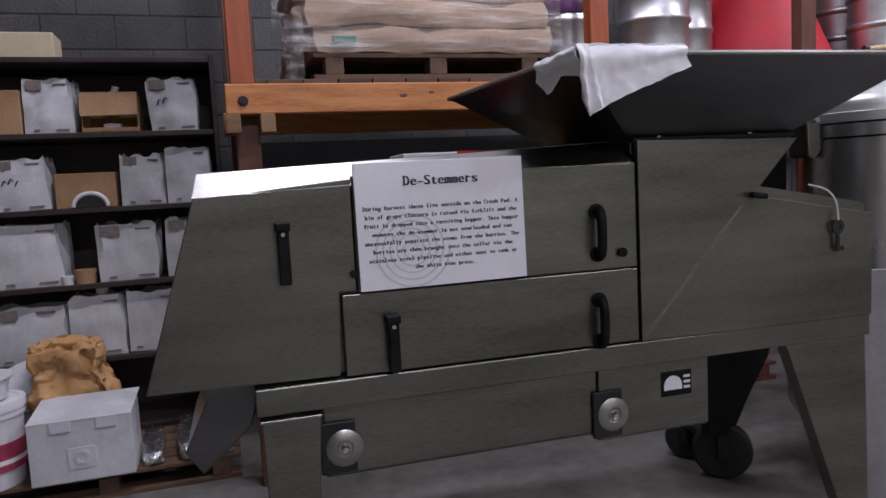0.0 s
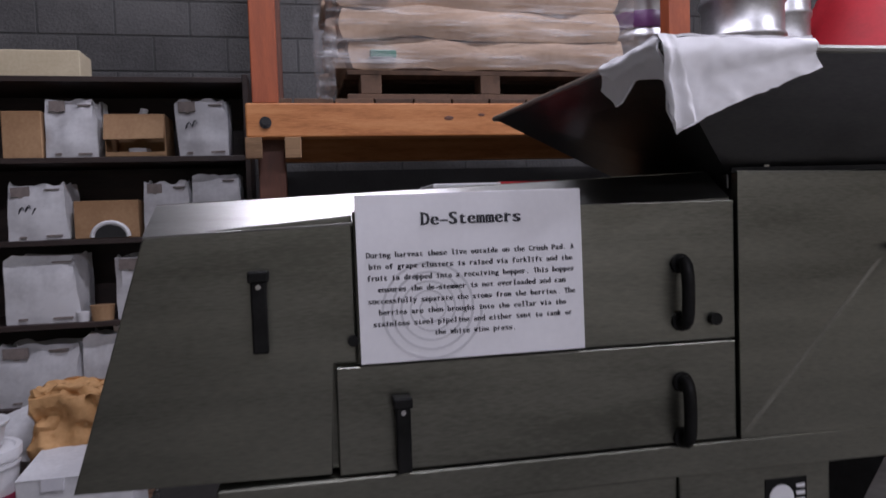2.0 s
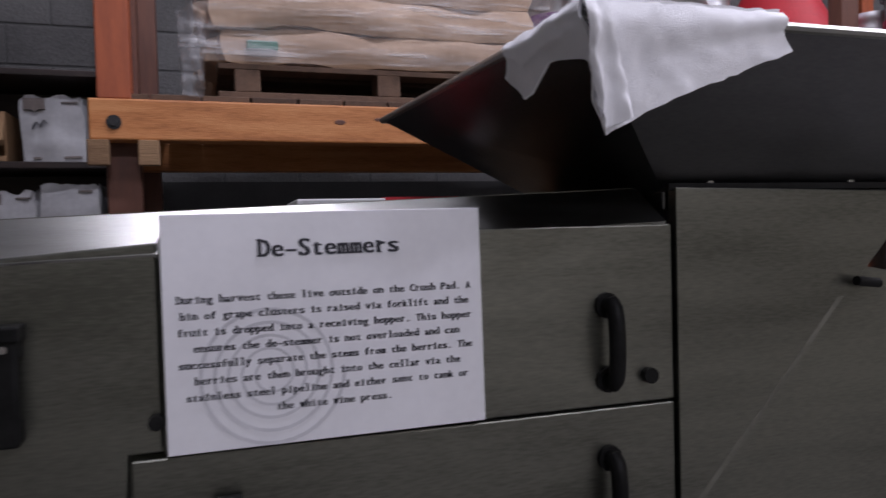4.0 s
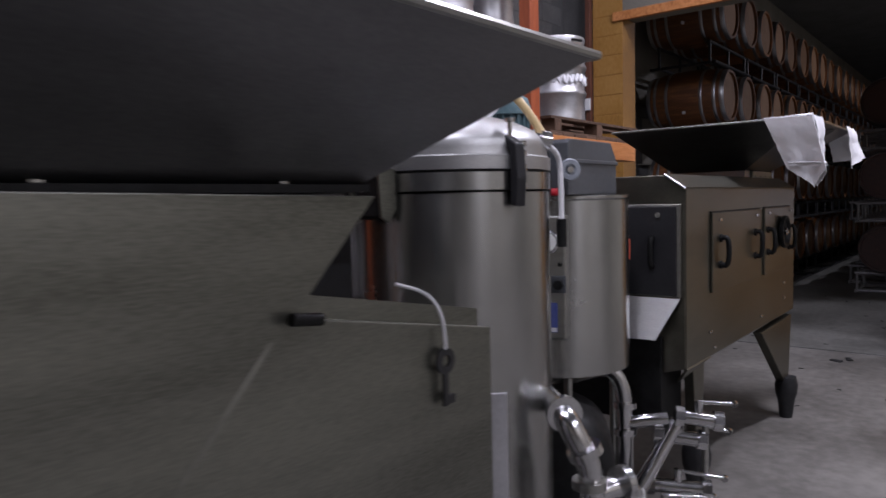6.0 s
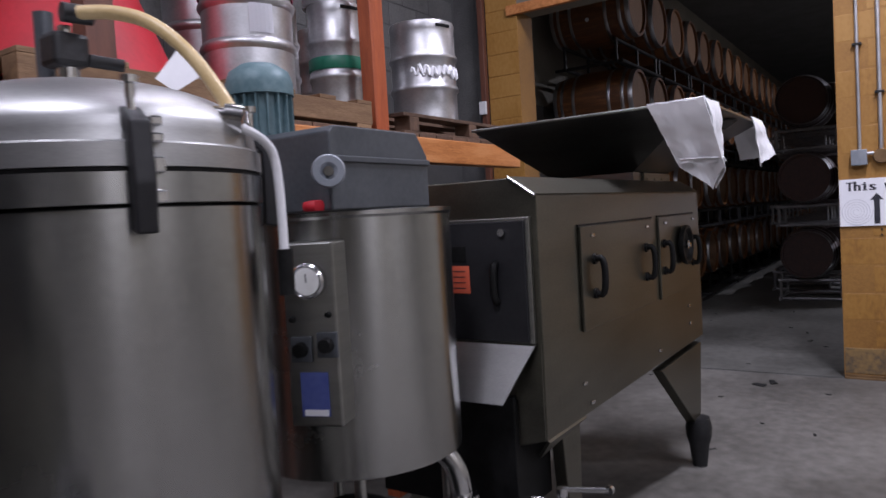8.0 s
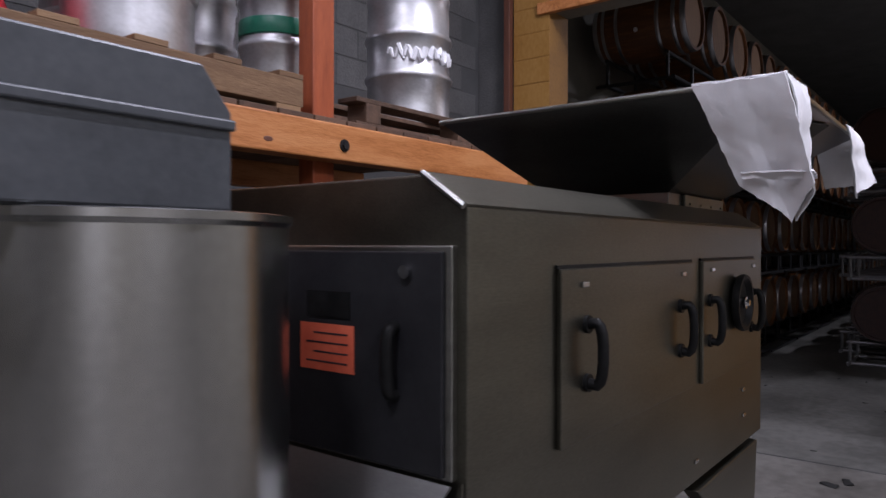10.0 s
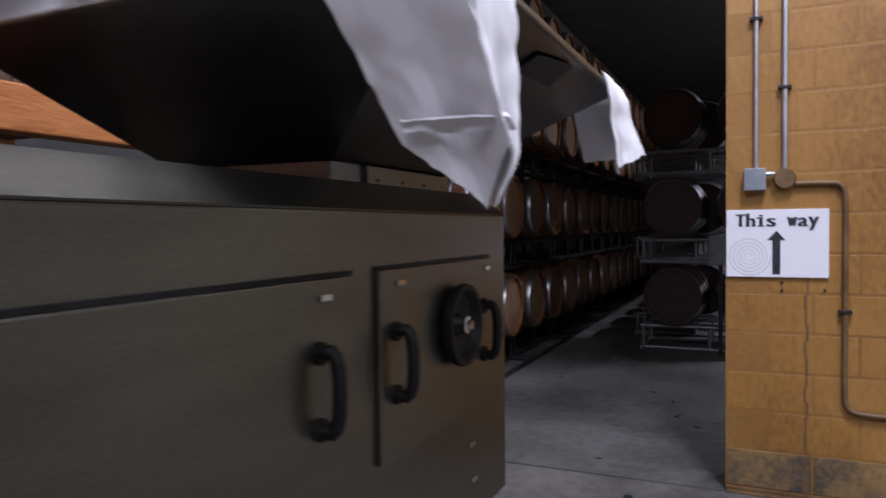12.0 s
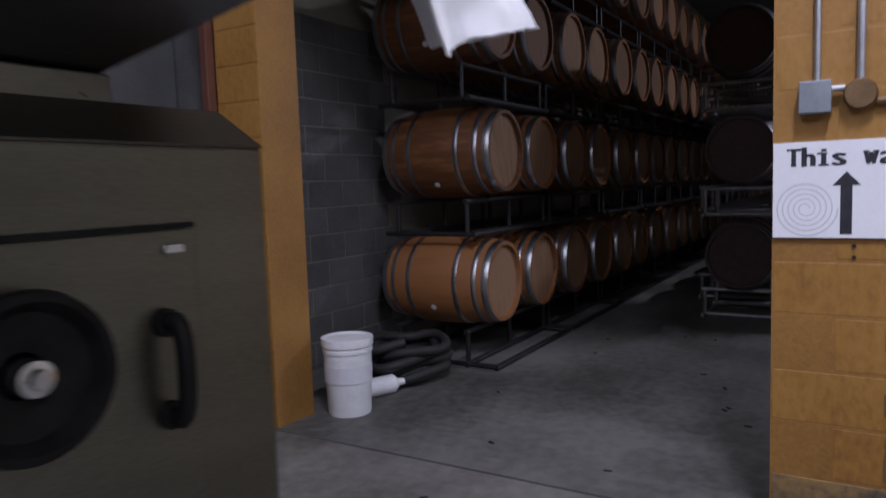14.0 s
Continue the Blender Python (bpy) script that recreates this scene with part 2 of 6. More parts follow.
def film_material():
    """Clear stretch wrap: mostly see-through with glossy wrinkles."""
    m = bpy.data.materials.new("stretch_wrap")
    m.use_nodes = True
    nt = m.node_tree
    nt.nodes.remove(nt.nodes["Principled BSDF"])
    out = nt.nodes["Material Output"]
    tr, gl, mx = nt.nodes.new("ShaderNodeBsdfTransparent"), nt.nodes.new("ShaderNodeBsdfPrincipled"), nt.nodes.new("ShaderNodeMixShader")
    gl.inputs["Base Color"].default_value, gl.inputs["Roughness"].default_value = (0.8, 0.8, 0.82, 1), 0.22
    tc, mp = nt.nodes.new("ShaderNodeTexCoord"), nt.nodes.new("ShaderNodeMapping")
    mp.inputs["Scale"].default_value = (0.45, 0.45, 5)
    no, rp, bp = nt.nodes.new("ShaderNodeTexNoise"), nt.nodes.new("ShaderNodeValToRGB"), nt.nodes.new("ShaderNodeBump")
    no.inputs["Scale"].default_value, no.inputs["Detail"].default_value = 7, 7
    rp.color_ramp.elements[0].position, rp.color_ramp.elements[1].position = 0.5, 0.8
    rp.color_ramp.elements[0].color, rp.color_ramp.elements[1].color = (0.08, 0.08, 0.08, 1), (0.6, 0.6, 0.6, 1)
    bp.inputs["Strength"].default_value, bp.inputs["Distance"].default_value = 1.0, 0.03
    nt.links.new(tc.outputs["Object"], mp.inputs[0])
    nt.links.new(mp.outputs[0], no.inputs["Vector"])
    nt.links.new(no.outputs["Fac"], rp.inputs[0])
    nt.links.new(no.outputs["Fac"], bp.inputs["Height"])
    nt.links.new(bp.outputs[0], gl.inputs["Normal"])
    nt.links.new(rp.outputs[0], mx.inputs[0])
    nt.links.new(tr.outputs[0], mx.inputs[1])
    nt.links.new(gl.outputs[0], mx.inputs[2])
    nt.links.new(mx.outputs[0], out.inputs["Surface"])
    return m


FILM = film_material()


def brushed_round(m, amount=0.75):
    """Turns a steel into one brushed round its upright axis."""
    nt = m.node_tree
    tg = nt.nodes.new("ShaderNodeTangent")
    tg.direction_type, tg.axis = "RADIAL", "Z"
    b = nt.nodes["Principled BSDF"]
    nt.links.new(tg.outputs[0], b.inputs["Tangent"])
    b.inputs["Anisotropic"].default_value, b.inputs["Anisotropic Rotation"].default_value = amount, 0.25


brushed_round(TANK)


# ---- mesh helpers ----
def mesh_ob(name, bm, material, smooth=False):
    bmesh.ops.recalc_face_normals(bm, faces=bm.faces)
    me = bpy.data.meshes.new(name)
    bm.to_mesh(me)
    bm.free()
    me.materials.append(material)
    if smooth:
        me.polygons.foreach_set("use_smooth", [True] * len(me.polygons))
        me.set_sharp_from_angle(angle=radians(38))
    return new(name, me)


def part(name, bm, material, parent, label="", smooth=False):
    ob = mesh_ob(name, bm, material, smooth)
    ob.parent = parent
    if label:
        ob["label"] = label
    return ob


def thing(name, m, label, category, group="", kind=""):
    ob = new(name)
    ob.empty_display_size = 0.1
    ob.matrix_world = m
    return tagged(ob, label, category, group, kind)


def box(x0, x1, y0, y1, z0, z1, bevel=0.0, bm=None, m=None):
    one = bmesh.new()
    bmesh.ops.create_cube(one, size=1.0)
    bmesh.ops.transform(one, matrix=Matrix.Translation(((x0 + x1) / 2, (y0 + y1) / 2, (z0 + z1) / 2)) @ Matrix.Diagonal((abs(x1 - x0), abs(y1 - y0), abs(z1 - z0), 1)), verts=one.verts)
    if bevel:
        bmesh.ops.bevel(one, geom=list(one.edges), offset=bevel, segments=2, profile=0.5, affect="EDGES")
    if m is not None:
        bmesh.ops.transform(one, matrix=m, verts=one.verts)
    return join(bm, one)


def join(bm, one):
    if bm is None:
        return one
    me = bpy.data.meshes.new("tmp")
    one.to_mesh(me)
    one.free()
    bm.from_mesh(me)
    bpy.data.meshes.remove(me)
    return bm


def prism(poly, axis, a, b, bevel=0.0, bm=None):
    """A polygon of (p, q) pushed along an axis from a to b: x -> (y, z), y -> (x, z), z -> (x, y)."""
    one = bmesh.new()

    def at(p, q, s):
        return {"x": (s, p, q), "y": (p, s, q), "z": (p, q, s)}[axis]
    lo = [one.verts.new(at(p, q, a)) for p, q in poly]
    hi = [one.verts.new(at(p, q, b)) for p, q in poly]
    one.faces.new(lo)
    one.faces.new(hi[::-1])
    for i in range(len(poly)):
        j = (i + 1) % len(poly)
        one.faces.new((lo[i], lo[j], hi[j], hi[i]))
    bmesh.ops.recalc_face_normals(one, faces=one.faces)
    if bevel:
        bmesh.ops.bevel(one, geom=list(one.edges), offset=bevel, segments=2, profile=0.5, affect="EDGES")
    return join(bm, one)


def lathe(profile, segs=40, m=None, bm=None):
    """A profile of (r, z) turned round z."""
    one = bmesh.new()
    rings = []
    for r, z in profile:
        if r < 1e-5:
            rings.append([one.verts.new((0, 0, z))])
        else:
            rings.append([one.verts.new((r * math.cos(2 * math.pi * i / segs), r * math.sin(2 * math.pi * i / segs), z)) for i in range(segs)])
    for a, b in zip(rings, rings[1:]):
        for i in range(segs):
            j = (i + 1) % segs
            if len(a) == 1 and len(b) > 1:
                one.faces.new((a[0], b[i], b[j]))
            elif len(b) == 1 and len(a) > 1:
                one.faces.new((a[i], a[j], b[0]))
            elif len(a) > 1:
                one.faces.new((a[i], a[j], b[j], b[i]))
    if m is not None:
        bmesh.ops.transform(one, matrix=m, verts=one.verts)
    return join(bm, one)


def rod(p, q, r, segs=16, bm=None, r2=None):
    p, q = Vector(p), Vector(q)
    d = q - p
    m = Matrix.Translation(p) @ d.to_track_quat("Z", "Y").to_matrix().to_4x4()
    r2 = r if r2 is None else r2
    return lathe([(0, 0), (r, 0), (r2, d.length), (0, d.length)], segs, m, bm)


def tube(points, r, segs=12, bm=None, rounded=3):
    """A bent tube through the points, corners rounded."""
    pts = [Vector(p) for p in points]
    for _ in range(rounded):
        out = [pts[0]]
        for a, b in zip(pts, pts[1:]):
            out += [a.lerp(b, 0.25), a.lerp(b, 0.75)]
        out.append(pts[-1])
        pts = out
    one = bmesh.new()
    rings = []
    up = Vector((0.123, 0.35, 0.93)).normalized()
    for i, p in enumerate(pts):
        d = (pts[min(i + 1, len(pts) - 1)] - pts[max(i - 1, 0)]).normalized()
        a = (up - up.dot(d) * d).normalized()
        up = a
        b = d.cross(a)
        rings.append([one.verts.new(p + r * (math.cos(2 * math.pi * k / segs) * a + math.sin(2 * math.pi * k / segs) * b)) for k in range(segs)])
    for s, t in zip(rings, rings[1:]):
        for k in range(segs):
            one.faces.new((s[k], s[(k + 1) % segs], t[(k + 1) % segs], t[k]))
    one.faces.new(rings[0][::-1])
    one.faces.new(rings[-1])
    return join(bm, one)


def slab(corners, thick, bm=None):
    """A thin plate over corners in order, thickened against its normal."""
    one = bmesh.new()
    pts = [Vector(c) for c in corners]
    n = (pts[1] - pts[0]).cross(pts[2] - pts[0]).normalized()
    a = [one.verts.new(p) for p in pts]
    b = [one.verts.new(p - thick * n) for p in pts]
    one.faces.new(a)
    one.faces.new(b[::-1])
    for i in range(len(pts)):
        j = (i + 1) % len(pts)
        one.faces.new((a[i], a[j], b[j], b[i]))
    return join(bm, one)


def blob(x0, x1, y0, y1, z0, z1, cuts=5, round_=0.35, rough=0.02, scale=5.0, seed=0.0, pinch=0.0):
    """A soft box: sides bulged and crumpled by noise."""
    one = bmesh.new()
    bmesh.ops.create_cube(one, size=2.0)
    bmesh.ops.subdivide_edges(one, edges=list(one.edges), cuts=cuts, use_grid_fill=True)
    c = Vector(((x0 + x1) / 2, (y0 + y1) / 2, (z0 + z1) / 2))
    h = Vector(((x1 - x0) / 2, (y1 - y0) / 2, (z1 - z0) / 2))
    for v in one.verts:
        p = v.co.copy()
        s = p.normalized() * 1.25
        p = p.lerp(s, round_)
        if pinch:
            k = 1 + pinch * (p.z * 0.5)
            p.x *= k
            p.y *= k
        q = Vector((c.x + p.x * h.x, c.y + p.y * h.y, c.z + p.z * h.z))
        q += noise.noise_vector(q * scale + Vector((seed, seed * 1.7, 0))) * rough
        q.z = max(q.z, z0)
        v.co = q
    return one


def sheet_cloth(top, bottom, out, rows=16, cols=28, fold=0.012, seed=0.0, thick=0.004):
    """Cloth between a top and a bottom polyline, with folds pushed along out."""
    def along(line, s):
        k = s * (len(line) - 1)
        i = min(int(k), len(line) - 2)
        return Vector(line[i]).lerp(Vector(line[i + 1]), k - i)
    one = bmesh.new()
    out = Vector(out)
    grid = []
    for r in range(rows + 1):
        t = r / rows
        row = []
        for k in range(cols + 1):
            s = k / cols
            p = along(top, s).lerp(along(bottom, s), t)
            w = t * (math.sin(s * 9.5 + seed + t * 1.3) * 0.6 + noise.noise(p * 9 + Vector((seed, 0, 0))) * 0.9)
            p += out * (fold * w + 0.016 * math.sin(math.pi * min(1, t * 2.2)) * 0.5 + 0.003)
            p += noise.noise_vector(p * 40) * 0.003 + noise.noise_vector(p * 95) * 0.0016
            row.append(one.verts.new(p))
        grid.append(row)
    for r in range(rows):
        for k in range(cols):
            one.faces.new((grid[r][k], grid[r][k + 1], grid[r + 1][k + 1], grid[r + 1][k]))
    bmesh.ops.recalc_face_normals(one, faces=one.faces)
    bmesh.ops.solidify(one, geom=list(one.faces), thickness=thick)
    return one


GLYPHS = {}
STEMS = {"i": ((0.5, 0), (0.36, 1)), "l": ((0.5, 0), (0.36, 2)), "h": ((0.14, 0), (0.86, 0), (0.1, 2)), "n": ((0.14, 0), (0.86, 0), (0.08, 1)), "m": ((0.08, 0), (0.5, 0), (0.92, 0)),
         "r": ((0.3, 0), (0.2, 1)), "f": ((0.45, 0),), "k": ((0.14, 0), (0.86, 0)), "d": ((0.9, 0), (0.76, 2)), "b": ((0.1, 2),), "u": ((0.9, 0), (0.06, 1), (0.76, 1)), "a": ((0.92, 0),),
         "p": ((0.06, 1),), "w": ((0.1, 1), (0.9, 1)), "v": ((0.1, 1), (0.9, 1)), "y": ((0.1, 1), (0.9, 1)), "T": ((0.5, 0),), "D": ((0.06, 0), (0.06, 2)), "P": ((0.14, 0),), "A": ((0.06, 0), (0.94, 0))}


def glyph(ch):
    """Outline of one letter of the built-in font as (verts, faces), with its width and left edge."""
    if ch not in GLYPHS:
        cu = bpy.data.curves.new("glyph", "FONT")
        cu.body, cu.size, cu.resolution_u = ch, 1.0, 3
        ob = bpy.data.objects.new("glyph", cu)
        me = bpy.data.meshes.new_from_object(ob)
        vs = [tuple(v.co) for v in me.vertices]
        fs = [tuple(f.vertices) for f in me.polygons]
        bpy.data.objects.remove(ob)
        bpy.data.curves.remove(cu)
        bpy.data.meshes.remove(me)
        xs = [v[0] for v in vs] or [0.0]
        GLYPHS[ch] = (vs, fs, min(xs), max(xs) - min(xs))
    return GLYPHS[ch]


def typed(text, cell, height, m, parent, material, name="lettering", heavy=0.05):
    """Fixed-width slab-serif lettering, word by word."""
    x = -cell * len(text) / 2
    for word in text.split(" "):
        typed_word(word, x, cell, height, m, parent, material, name, heavy)
        x += cell * (len(word) + 1)


def typed_word(text, x, cell, height, m, parent, material, name, heavy):
    """One word: each letter squeezed into its cell, with short bars at the stem ends."""
    one = bmesh.new()
    size = height / 0.7
    for ch in text:
        vs, fs, lo, wide = glyph(ch)
        if fs:
            narrow = ch in ".,-il"
            goal = {".": 0.2, ",": 0.2, "-": 0.7, "i": 0.2, "l": 0.18, "t": 0.62, "f": 0.66, "r": 0.6}.get(ch, 0.78) * cell
            left = x + (cell - goal) / 2
            k = goal / wide
            for copy_ in ((0, 0), (heavy * height * 0.5, 0.0003), (-heavy * height * 0.5, 0.0006)):
                new_vs = [one.verts.new((left + (vx - lo) * k + copy_[0], vy * size, copy_[1] * 0.3)) for vx, vy, vz in vs]
                for f in fs:
                    one.faces.new([new_vs[i] for i in f])
            for sx, level in STEMS.get(ch, ()):
                z = (0.0, 0.5, 0.72)[level] * size
                c, w, h = x + cell * (0.11 + 0.78 * sx), cell * (0.34 if narrow else 0.19), height * 0.045
                low_z = z if level == 0 else z - 2 * h
                q = [one.verts.new(v) for v in ((c - w, low_z, 0.0003), (c + w, low_z, 0.0003), (c + w, low_z + 2 * h, 0.0003), (c - w, low_z + 2 * h, 0.0003))]
                one.faces.new(q)
        x += cell
    me = bpy.data.meshes.new(name)
    one.to_mesh(me)
    one.free()
    me.materials.append(material)
    ob = new(name, me)
    ob.parent = parent
    ob.matrix_basis = m
    return ob


def spiral(cx, cz, r, turns, y, thick, parent):
    """A printed spiral line on a board facing -y."""
    one = bmesh.new()
    n = 170
    prev = None
    for i in range(n + 1):
        a = 2 * math.pi * turns * i / n
        rr = r * (0.12 + 0.88 * i / n)
        ca, sa = math.cos(a), math.sin(a)
        w = thick * (0.6 + 0.4 * i / n)
        cur = (one.verts.new((cx + (rr - w) * ca, y, cz + (rr - w) * sa)), one.verts.new((cx + (rr + w) * ca, y, cz + (rr + w) * sa)))
        if prev:
            one.faces.new((prev[0], prev[1], cur[1], cur[0]))
        prev = cur
    return part("printed_spiral", one, SPIRAL, parent, "pale grey printed spiral")


# ---- setting ----
def structure(name, bm, material, label, category):
    return tagged(mesh_ob(name, bm, material), label, category, kind="structure")


floor = structure("floor", box(-6, 8.22, -5, 5.4, -0.2, 0), FLOORM, "worn stained grey concrete warehouse floor", "floor")
# Separate slab so the dimmer light past the joint can sit in its colour.
structure("floor_cellar", box(8.222, 32, -5, 5.4, -0.2, 0), FLOORC, "concrete cellar floor, coloured darker for the weaker light past the opening", "floor")
BACK, SIDE, THICK = 5.3, 8.24, 0.3
JAMB, EDGE, HEAD = 4.62, 2.09, 3.19
wall_back = structure("wall_north", box(-6, SIDE, BACK, BACK + 0.25, 0, 5.2), MORTAR, "grey concrete block back wall behind the racks", "wall")
wall_cellar = structure("wall_north_cellar", box(SIDE + THICK, 32, BACK, BACK + 0.25, 0, 5.2), WALLG, "grey block wall behind the stacked barrels", "wall")
structure("wall_south", box(-6, 32, -5.25, -5, 0, 5.2), PLAINW, "plain grey wall", "wall")
structure("wall_west", box(-6.25, -6, -5.25, 5.55, 0, 5.2), PLAINW, "plain grey wall", "wall")
structure("wall_far", box(32, 32.25, -5.25, 5.55, 0, 5.2), WALLG, "plain grey far wall of the cellar", "wall")
structure("ceiling", box(-6.25, 32.25, -5.25, 5.55, 5.2, 5.4), CEIL, "dark ceiling deck", "ceiling")
wall_east = structure("wall_east_right", box(SIDE, SIDE + THICK, EDGE - 1.2, EDGE, 0, 5.2), YMORT, "ochre yellow painted concrete block wall beside the opening", "wall")
structure("wall_east_plain", box(SIDE, SIDE + THICK, -5, EDGE - 1.2, 0, 5.2), PLAINW, "plain grey wall going on from the painted blocks", "wall")
wall_jamb = structure("wall_east_left", box(SIDE, SIDE + THICK, JAMB, 4.95, 0, 5.2), YMORT, "ochre yellow painted block jamb of the opening", "wall")
structure("wall_east_corner", box(SIDE + 0.02, SIDE + THICK, 4.95, BACK + 0.25, 0, 5.2), CMU, "bare grey block wall in the corner", "wall")
structure("wall_east_header", box(SIDE + 0.003, SIDE + THICK - 0.003, EDGE, JAMB, HEAD, 5.2), WALLG, "dark wall above the wide opening", "wall")
structure("trim", box(SIDE - 0.03, SIDE + 0.02, EDGE, JAMB + 0.1, HEAD - 0.03, HEAD + 0.06, 0.006), ORANGE, "timber trim along the head of the opening", "trim")

for (lx, ly, lz, lw) in LAMPS:
    lamp = thing("ceiling_light", pose(lx, ly, lz), "long white tube light hanging under the ceiling", "light", "ceiling lights")
    part("housing", box(-0.65, 0.65, -0.18, 0.18, 0.03, 0.1, 0.01), WHITEP, lamp)
    part("hanger", rod((-0.5, 0, 0.1), (-0.5, 0, 5.2 - lz), 0.006, 8), GALV, lamp)
    part("hanger", rod((0.5, 0, 0.1), (0.5, 0, 5.2 - lz), 0.006, 8), GALV, lamp)


# ---- de-stemmer machine by the shelves ----
def bow_handle(parent, x, z0, z1, y=0.0, depth=0.045, r=0.011, material=BLACK):
    bm = tube([(x, y, z0 + 0.012), (x, y - depth, z0 + 0.006), (x, y - depth, z1 - 0.006), (x, y, z1 - 0.012)], r, 10, rounded=2)
    bm = rod((x, y + 0.002, z0 + 0.012), (x, y - 0.008, z0 + 0.012), r * 1.6, 12, bm)
    bm = rod((x, y + 0.002, z1 - 0.012), (x, y - 0.008, z1 - 0.012), r * 1.6, 12, bm)
    return part("handle", bm, material, parent, "black plastic bow handle", True)


def flat_handle(parent, x, z0, z1, y=0.0):
    bm = box(x - 0.014, x + 0.014, y - 0.035, y - 0.022, z0, z1, 0.004)
    bm = box(x - 0.014, x + 0.014, y - 0.03, y, z1 - 0.03, z1, 0.003, bm)
    bm = box(x - 0.012, x + 0.012, y - 0.03, y, z0, z0 + 0.03, 0.003, bm)
    bm = box(x - 0.018, x + 0.018, y - 0.04, y, z1 - 0.008, z1 + 0.012, 0.003, bm)
    strap = part("handle", bm, BLACK, parent, "black strap handle")
    part("screw", rod((x, y - 0.037, z1 - 0.016), (x, y - 0.0335, z1 - 0.016), 0.005, 10), CHROME, strap)
    return strap


def knob(parent, x, z, r=0.011, y=0.0, material=BLACK, name="knob"):
    return part(name, rod((x, y + 0.002, z), (x, y - 0.014, z), r, 16), material, parent, "", True)


def hopper(parent, rim, low, z_rim, z_low, nick=0.0):
    """An open flared hopper: four sloped plates and a rolled rim. rim, low: x0, x1, y0, y1."""
    (a0, a1, b0, b1), (c0, c1, d0, d1) = rim, low
    top = [(a0 + nick, b0, z_rim), (a1, b0, z_rim), (a1, b1, z_rim), (a0, b1, z_rim)]
    bot = [(c0, d0, z_low), (c1, d0, z_low), (c1, d1, z_low), (c0, d1, z_low)]
    for i in range(4):
        j = (i + 1) % 4
        part("hopper_plate", slab([bot[i], bot[j], top[j], top[i]], 0.004), HOPPER, parent, "satin steel hopper plate, coloured dark for the shade of its underside")
    bm = None
    for i in range(4):
        bm = rod(top[i], top[(i + 1) % 4], 0.007, 8, bm)
    part("hopper_rim", bm, STEEL, parent, "bright folded rim", True)


M1 = pose(0.46, 2.338, 0, 0, 0, -1.4)
d1 = thing("destemmer", M1, "stainless steel grape de-stemmer with a flared hopper, standing by the rack", "machine", "de-stemmers")
DEP = 0.66
part("body", prism([(0.02, 1.285), (0.38, 1.325), (1.15, 1.325), (1.15, 0.842), (0.11, 0.842), (-0.11, 0.852)], "y", 0.03, DEP, 0.003), STEEL_H, d1)
part("end_panel", prism([(0.002, 1.3), (0.372, 1.33), (0.372, 1.052), (0.329, 1.052), (0.318, 0.842), (-0.135, 0.85)], "y", 0.0, 0.028, 0.003), STEEL_H, d1, "slanted sheet steel end panel")
part("top_cover", slab([(0.002, -0.002, 1.302), (1.15, -0.002, 1.341), (1.15, 0.085, 1.40), (0.012, 0.085, 1.36)], 0.006), STEEL, d1, "bright sloped cover strip")
part("lid", slab([(0.012, 0.085, 1.361), (1.15, 0.085, 1.401), (1.15, DEP, 1.36), (0.012, DEP, 1.335)], 0.006), STEEL_H, d1)
part("upper_door", box(0.374, 1.159, -0.004, 0.026, 1.049, 1.337, 0.003), STEEL_H, d1)
part("lower_door", box(0.332, 1.159, -0.004, 0.026, 0.839, 1.045, 0.003), STEEL_H, d1)
part("cheek_plate", prism([(1.163, 0.836), (1.163, 1.396), (1.695, 1.386), (1.538, 1.226), (1.974, 1.148), (1.974, 0.832)], "y", -0.012, 0.012, 0.002), STEEL_H, d1, "large cheek plate with a notched corner")
part("feed_box", prism([(1.17, 0.85), (1.17, 1.37), (1.52, 1.37), (1.47, 1.18), (1.49, 0.85)], "y", 0.014, DEP - 0.04, 0.003), HOPPER, d1)
part("rear_cheek", box(1.49, 1.974, DEP - 0.03, DEP - 0.01, 0.84, 1.0, 0.002), STEEL_H, d1)
part("tray_floor", box(1.49, 1.96, 0.014, DEP - 0.03, 0.85, 0.87, 0.003), HOPPER, d1)
part("tray_end", box(1.95, 1.968, 0.014, DEP - 0.03, 0.85, 1.1, 0.003), STEEL_H, d1)
part("sill_lip", slab([(1.545, 0.016, 1.222), (1.972, 0.016, 1.148), (1.972, 0.016, 1.18), (1.562, 0.016, 1.254)], 0.004), STEEL_H, d1, "folded sill lip")
part("pivot", rod((1.52, -0.028, 1.228), (1.57, -0.028, 1.222), 0.009, 10), BLACK, d1, "", True)
part("weld_seam", slab([(1.168, -0.0122, 0.85), (1.182, -0.0122, 0.85), (1.507, -0.0122, 1.20), (1.495, -0.0122, 1.20)], 0.0012), SEAM, d1, "", True)
part("gasket", box(1.155, 1.69, -0.004, 0.03, 1.392, 1.403), BLACK, d1)
for s in (1.23, 1.53):
    part("hinge_pin", box(s, s + 0.014, -0.004, 0.012, 1.402, 1.418, 0.002), STEEL, d1)
part("frame_rail", box(0.108, 1.974, -0.006, 0.05, 0.765, 0.834, 0.004), STEEL_H, d1)
part("frame_rail", box(0.108, 1.974, DEP - 0.05, DEP, 0.765, 0.83, 0.006), STEEL_H, d1)
part("cross_rail", box(1.86, 1.95, 0.05, 0.82, 0.77, 0.82, 0.004), STEEL_H, d1)
part("trough", prism([(0.03, 0.765), (0.03, 0.578), (0.045, 0.568), (DEP - 0.1, 0.568), (DEP - 0.03, 0.63), (DEP - 0.03, 0.765)], "x", 0.268, 1.04, 0.006), STEEL_H, d1, "lower juice trough")
